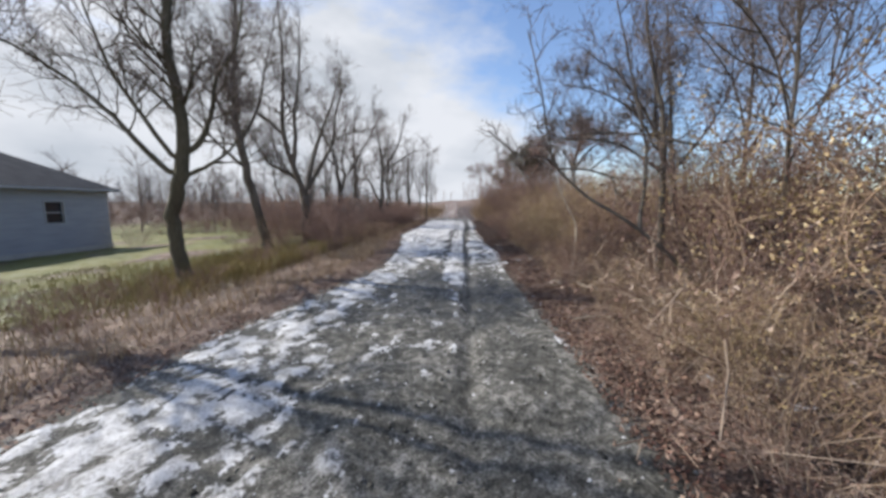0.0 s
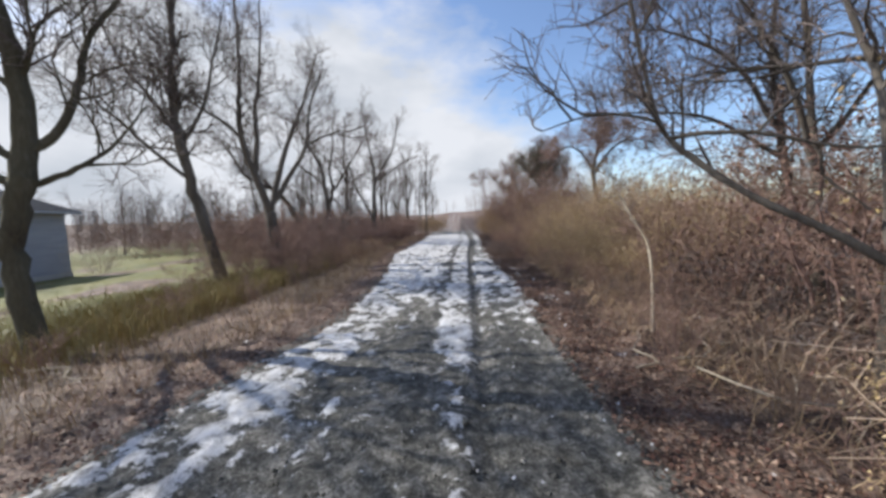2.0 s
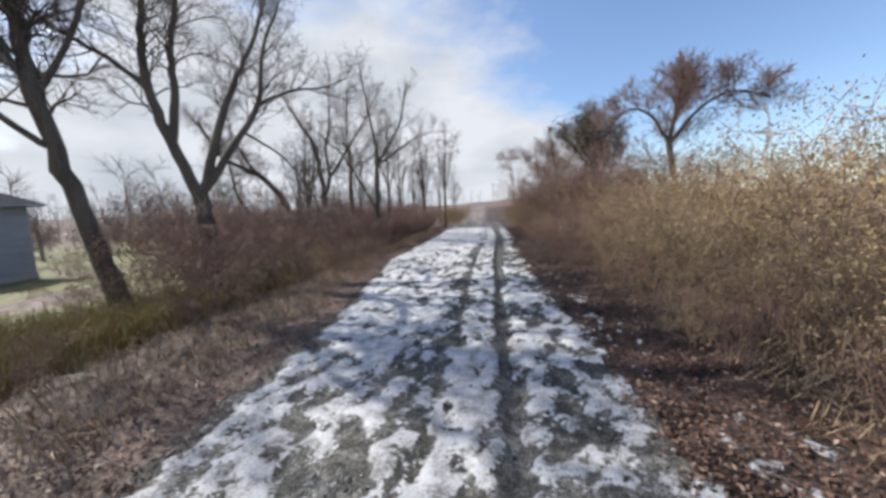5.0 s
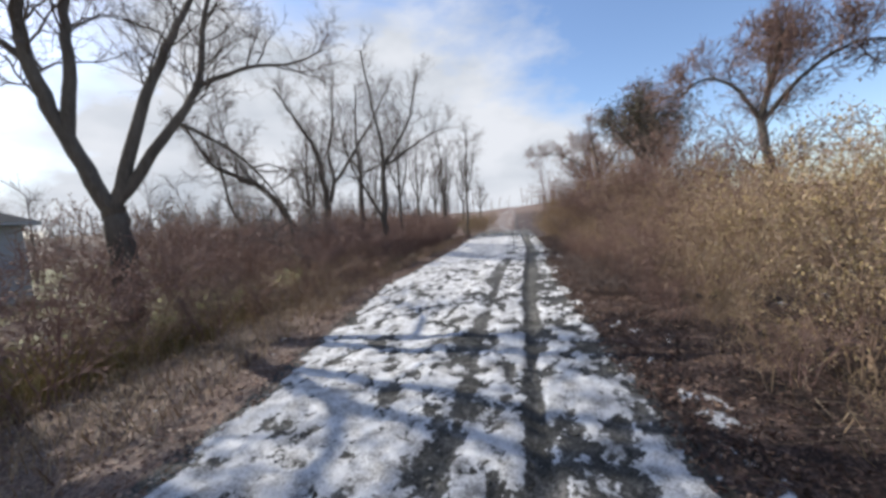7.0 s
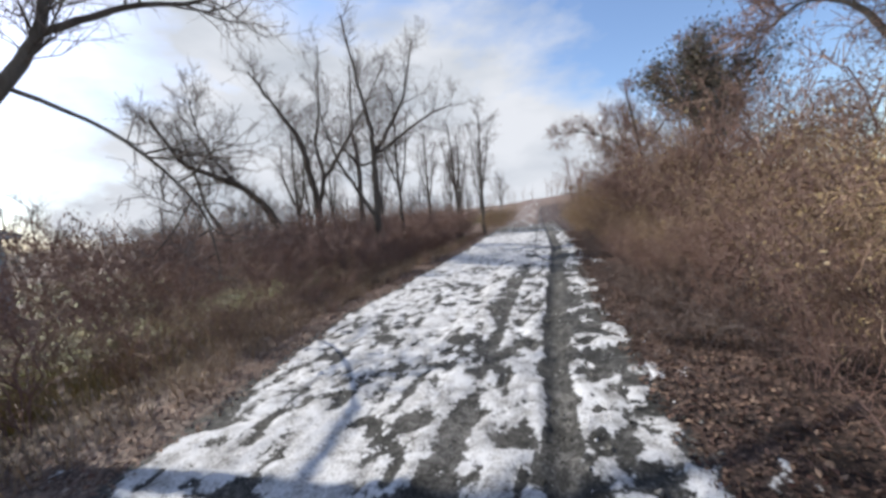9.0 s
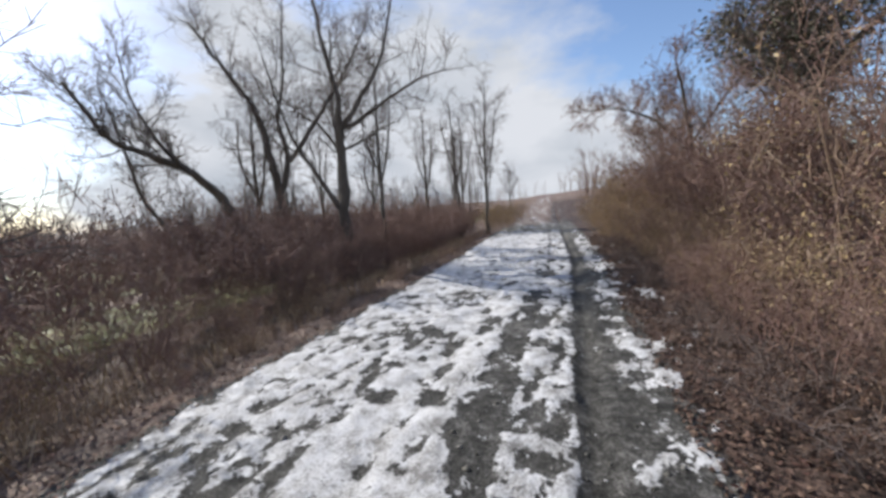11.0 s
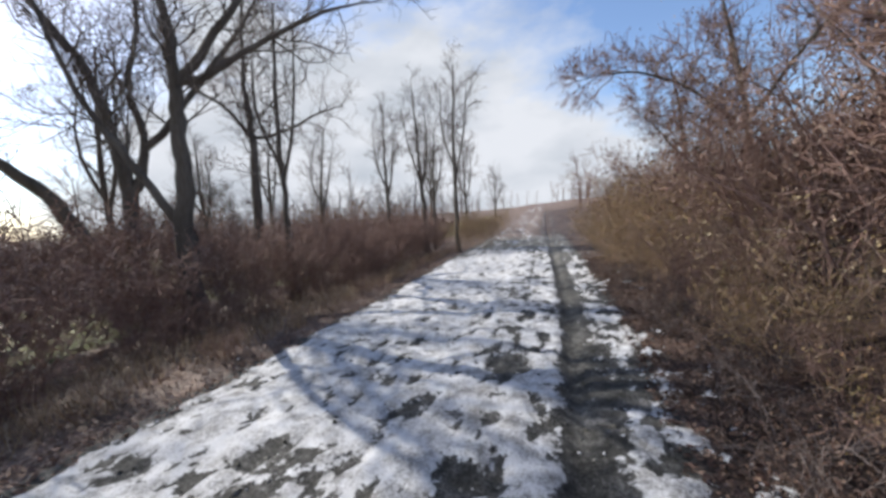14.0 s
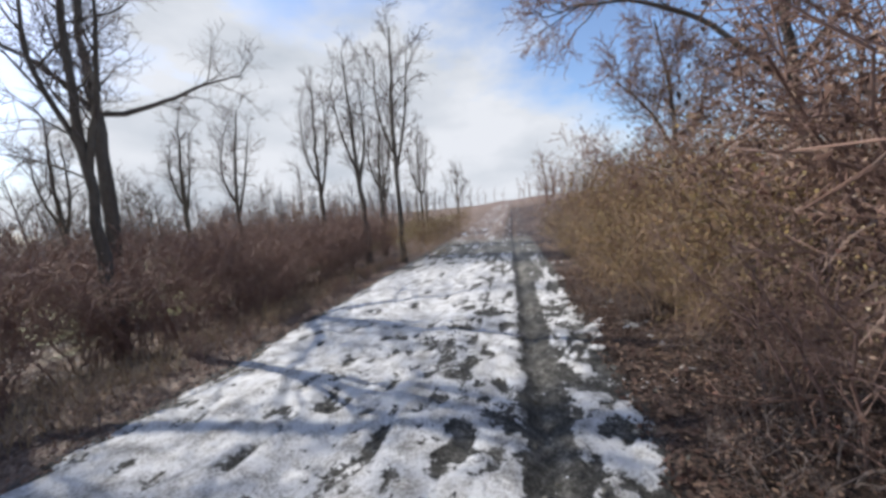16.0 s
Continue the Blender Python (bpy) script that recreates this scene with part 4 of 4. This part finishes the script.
q = np.random.default_rng(44)
cy = 0.3 + 27 * q.random(6500)
cx = rut_line(cy) + left_edge(cy) * 0.95 + (right_edge(cy) - left_edge(cy)) * q.random(6500)
bare = snow_mask(cx, cy) < 0.45
lumps("mud_clods", "dark clods and grit scattered over the muddy track", "clods", surface("clod", [(0.03, 0.029, 0.024), (0.07, 0.066, 0.055), (0.13, 0.125, 0.11), (0.24, 0.23, 0.21)], per_piece=True, bump=0), cx, cy, 0.015, 45)
lumps("snow_crumbs", "grey crumbs of old snow left on the track", "snow", surface("snow_crumb", [(0.5, 0.5, 0.5), (0.66, 0.66, 0.67), (0.78, 0.78, 0.79)], per_piece=True, bump=0), cx[bare][:700] + 0.05, cy[bare][:700] + 0.03, 0.010, 46)


def meadow(name, label, material, n, fx, fy, tall, lean, width, seed):
    q = np.random.default_rng(seed)
    gy = fy(q, n)
    gx = fx(q, gy)
    me = mesh_of(name, *blades(q, gx, gy, tall, lean, width))
    me.materials.append(material)
    return tagged(new(name, me), label, "grass", kind="stuff")


meadow("dry_grass", "dry straw-coloured grass and stalks along the thicket edge", STRAW, 5000, lambda q, y: rut_line(y) + right_edge(y) + 0.8 + np.abs(q.normal(size=len(y))) * 1.3, lambda q, n: -1 + 14.5 * q.random(n) ** 1.5, 0.26, 1.4, 0.0035, 81)
meadow("dry_grass", "dry brown grass on the bank below the trees", STRAW, 12000, lambda q, y: rut_line(y) + left_edge(y) - 0.5 - np.abs(q.normal(size=len(y))) * 1.6, lambda q, n: 2 + 30 * q.random(n), 0.30, 0.9, 0.004, 82)
meadow("lawn_grass", "yellow-green rough grass of the lawn edge", GREEN, 10000, lambda q, y: -5.6 - 9 * q.random(len(y)), lambda q, n: 3 + 11 * q.random(n), 0.13, 0.8, 0.006, 83)
meadow("tall_grass", "tall olive withered grass below the bare trees", OLIVE, 13000, lambda q, y: -4.5 - np.abs(q.normal(size=len(y))) * 2.3, lambda q, n: 10.8 + 2.4 * q.normal(size=n), 0.50, 0.5, 0.006, 84)


# ---- the house beyond the lawn ----
def box(bm, x0, y0, z0, x1, y1, z1):
    m = Matrix.Translation(((x0 + x1) / 2, (y0 + y1) / 2, (z0 + z1) / 2)) @ Matrix.Diagonal((x1 - x0, y1 - y0, z1 - z0, 1))
    bmesh.ops.create_cube(bm, size=1, matrix=m)
    return bm


def house():
    root = new("house")
    root.location = (-22.6, 11.8, -1.35)
    tagged(root, "grey house with a dark low hip roof beyond the lawn", "house")
    w, d, h, t = 9.6, 12.0, 3.8, 0.25
    wy0, wy1, wz0, wz1 = 6.1, 7.1, 1.75, 3.05
    bm = bmesh.new()
    box(bm, -t, 0, 0.3, 0, wy0, h)
    box(bm, -t, wy1, 0.3, 0, w, h)
    box(bm, -t, wy0, 0.3, 0, wy1, wz0)
    box(bm, -t, wy0, wz1, 0, wy1, h)
    part("wall", bm, SIDING, root)
    for y0, y1 in ((0, t), (w - t, w)):
        part("wall", box(bmesh.new(), -d, y0, 0.3, -t, y1, h), SIDING, root)
    part("wall", box(bmesh.new(), -d - t, 0, 0.3, -d, w, h), SIDING, root)
    part("foundation", box(bmesh.new(), -d - t - 0.03, -0.03, -0.4, 0.03, w + 0.03, 0.3), CONCRETE, root)
    o, rise = 0.45, 3.1
    bm = bmesh.new()
    c = [bm.verts.new(p) for p in [(o, -o, h), (o, w + o, h), (-d - t - o, w + o, h), (-d - t - o, -o, h)]]
    a, b = bm.verts.new((-w / 2, w / 2, h + rise)), bm.verts.new((-d - t + w / 2, w / 2, h + rise))
    low = [bm.verts.new((v.co.x, v.co.y, h - 0.16)) for v in c]
    for f in ((c[0], c[1], a), (c[1], c[2], b, a), (c[2], c[3], b), (c[3], c[0], a, b), tuple(reversed(low))):
        bm.faces.new(f)
    for i in range(4):
        j = (i + 1) % 4
        bm.faces.new((low[i], low[j], c[j], c[i]))
    bmesh.ops.recalc_face_normals(bm, faces=bm.faces)
    part("roof", bm, SHINGLE, root)
    part("gutter", box(bmesh.new(), o, -o, h - 0.14, o + 0.12, w + o, h - 0.02), TRIM, root)
    win = part("window", box(bmesh.new(), -0.16, wy0 + 0.06, wz0 + 0.06, -0.13, wy1 - 0.06, wz1 - 0.06), GLASS, root)
    bm = bmesh.new()
    for y0, z0, y1, z1 in ((wy0, wz0, wy0 + 0.06, wz1), (wy1 - 0.06, wz0, wy1, wz1), (wy0, wz0, wy1, wz0 + 0.06), (wy0, wz1 - 0.06, wy1, wz1), (wy0, 2.37, wy1, 2.42)):
        box(bm, -0.12, y0, z0, 0.03, y1, z1)
    part("frame", bm, TRIM, win)


house()
garden = shrub("garden_shrub", "pale flowering shrub beside the house corner", 60, 1.5, 12, 0.9, 900, PALE, surface("pale_blossom", [(0.55, 0.48, 0.36), (0.62, 0.56, 0.42), (0.42, 0.38, 0.26)], per_piece=True, bump=0))
garden.matrix_basis = pose(-21.4, 21.9, float(height_at(-21.4, 21.9, False)), 0, 0, 30) @ Matrix.Diagonal((1.3, 1.3, 1.2, 1))


# ---- far woods ----
def far_woods(name, label, places, seed, material, dense=1.0):
    q = np.random.default_rng(seed)
    lines, thin = [], []
    for x, y, s in places:
        z = float(height_at(x, y, False))
        trunk = np.array([(x, y, z - 0.3), (x + q.normal() * 0.3, y, z + s * 0.4), (x + q.normal() * 0.5, y, z + s)])
        lines.append((trunk, 0.02 * s, 0.004 * s))
        for b in shoots(q, trunk, 0.01 * s, int(9 * dense), 0.42 * s, 0.15, 0.35, 0.8, 3, 0.12, 0.6):
            lines.append(b)
            thin += shoots(q, b[0], 0.006 * s, int(6 * dense), 0.22 * s, 0.2, 0.25, 0.8, 2, 0.15, 0.6)
    me = mesh_of(name, *tubes(lines + thin, 3))
    me.materials.append(material)
    return tagged(new(name, me), label, "woods", kind="stuff")


q = np.random.default_rng(90)
far = [(-20 - 110 * q.random(), 45 + 60 * q.random(), 4 + 5 * q.random()) for _ in range(60)]
far += [(-60 + 52 * q.random(), 55 + 60 * q.random(), 3.5 + 4 * q.random()) for _ in range(60)]
far += [(-75 + 68 * q.random(), 48 + 14 * q.random(), 1.8 + 1.8 * q.random()) for _ in range(140)]
far_woods("far_woods", "bare grey woods beyond the fields", far, 91, TWIG)
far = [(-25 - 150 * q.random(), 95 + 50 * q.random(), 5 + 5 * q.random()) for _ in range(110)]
# The haze of distance is put into these bluish twig colours.
far_woods("far_woods", "tree line on the horizon with distance haze in its blue-grey colour", far, 94, surface("hazed_twigs", [(0.07, 0.075, 0.09), (0.11, 0.115, 0.135), (0.15, 0.15, 0.165)], per_piece=True, bump=0), 1.3)
far = [(-30 - 16 * q.random(), 26 + 24 * q.random(), 4 + 4 * q.random()) for _ in range(26)]
far_woods("far_woods", "twiggy bare trees behind the house garden", far, 93, TWIG, 1.7)
far = [(-40 + 80 * q.random(), 120 + 40 * q.random(), 3 + 3 * q.random()) for _ in range(40)]
far += [(4 + 50 * q.random(), 50 + 70 * q.random(), 3.5 + 4 * q.random()) for _ in range(50)]
far_woods("far_woods", "bare brown woods behind the thicket", far, 92, RUSSET)


# ---- fallen branches on the verge ----
def fallen_branch(x, y, turn, span, seed):
    q = np.random.default_rng(seed)
    root = new("fallen_branch")
    root.location = (x, y, float(height_at(x, y)) + 0.015)
    root.rotation_euler = (0, 0, radians(turn))
    tagged(root, "pale dead branch lying on the leaf litter", "branch", "fallen branches")
    k = np.linspace(-0.5, 0.5, 7)
    line = np.stack([k * span, 0.10 * np.sin(k * 9 + seed) + q.normal(size=7) * 0.03, 0.03 + 0.05 * (k + 0.5) + q.normal(size=7) * 0.01], -1)
    part("stick", mesh_of("stick", *tubes([(line, 0.010, 0.004)], 6)), PALE, root)
    for p in shoots(q, line, 0.012, 4, 0.35 * span, 0.2, 0.1, 0.8, 4, 0.1, 0.6):
        p[0][1:, 2] = np.maximum(p[0][1:, 2], 0.01) * 0.7
        part("side_twig", mesh_of("side_twig", *tubes([p], 4)), PALE, root)


for i, (x, y, turn, span) in enumerate([(2.1, 4.4, 25, 1.3), (2.6, 5.2, -40, 1.6), (1.9, 6.4, 70, 0.9), (2.9, 6.3, 10, 1.8), (-3.6, 3.4, 20, 1.1), (-4.2, 6.2, -15, 1.4), (-3.3, 9.6, 8, 1.2)]):
    fallen_branch(x, y, turn, span, 200 + i)
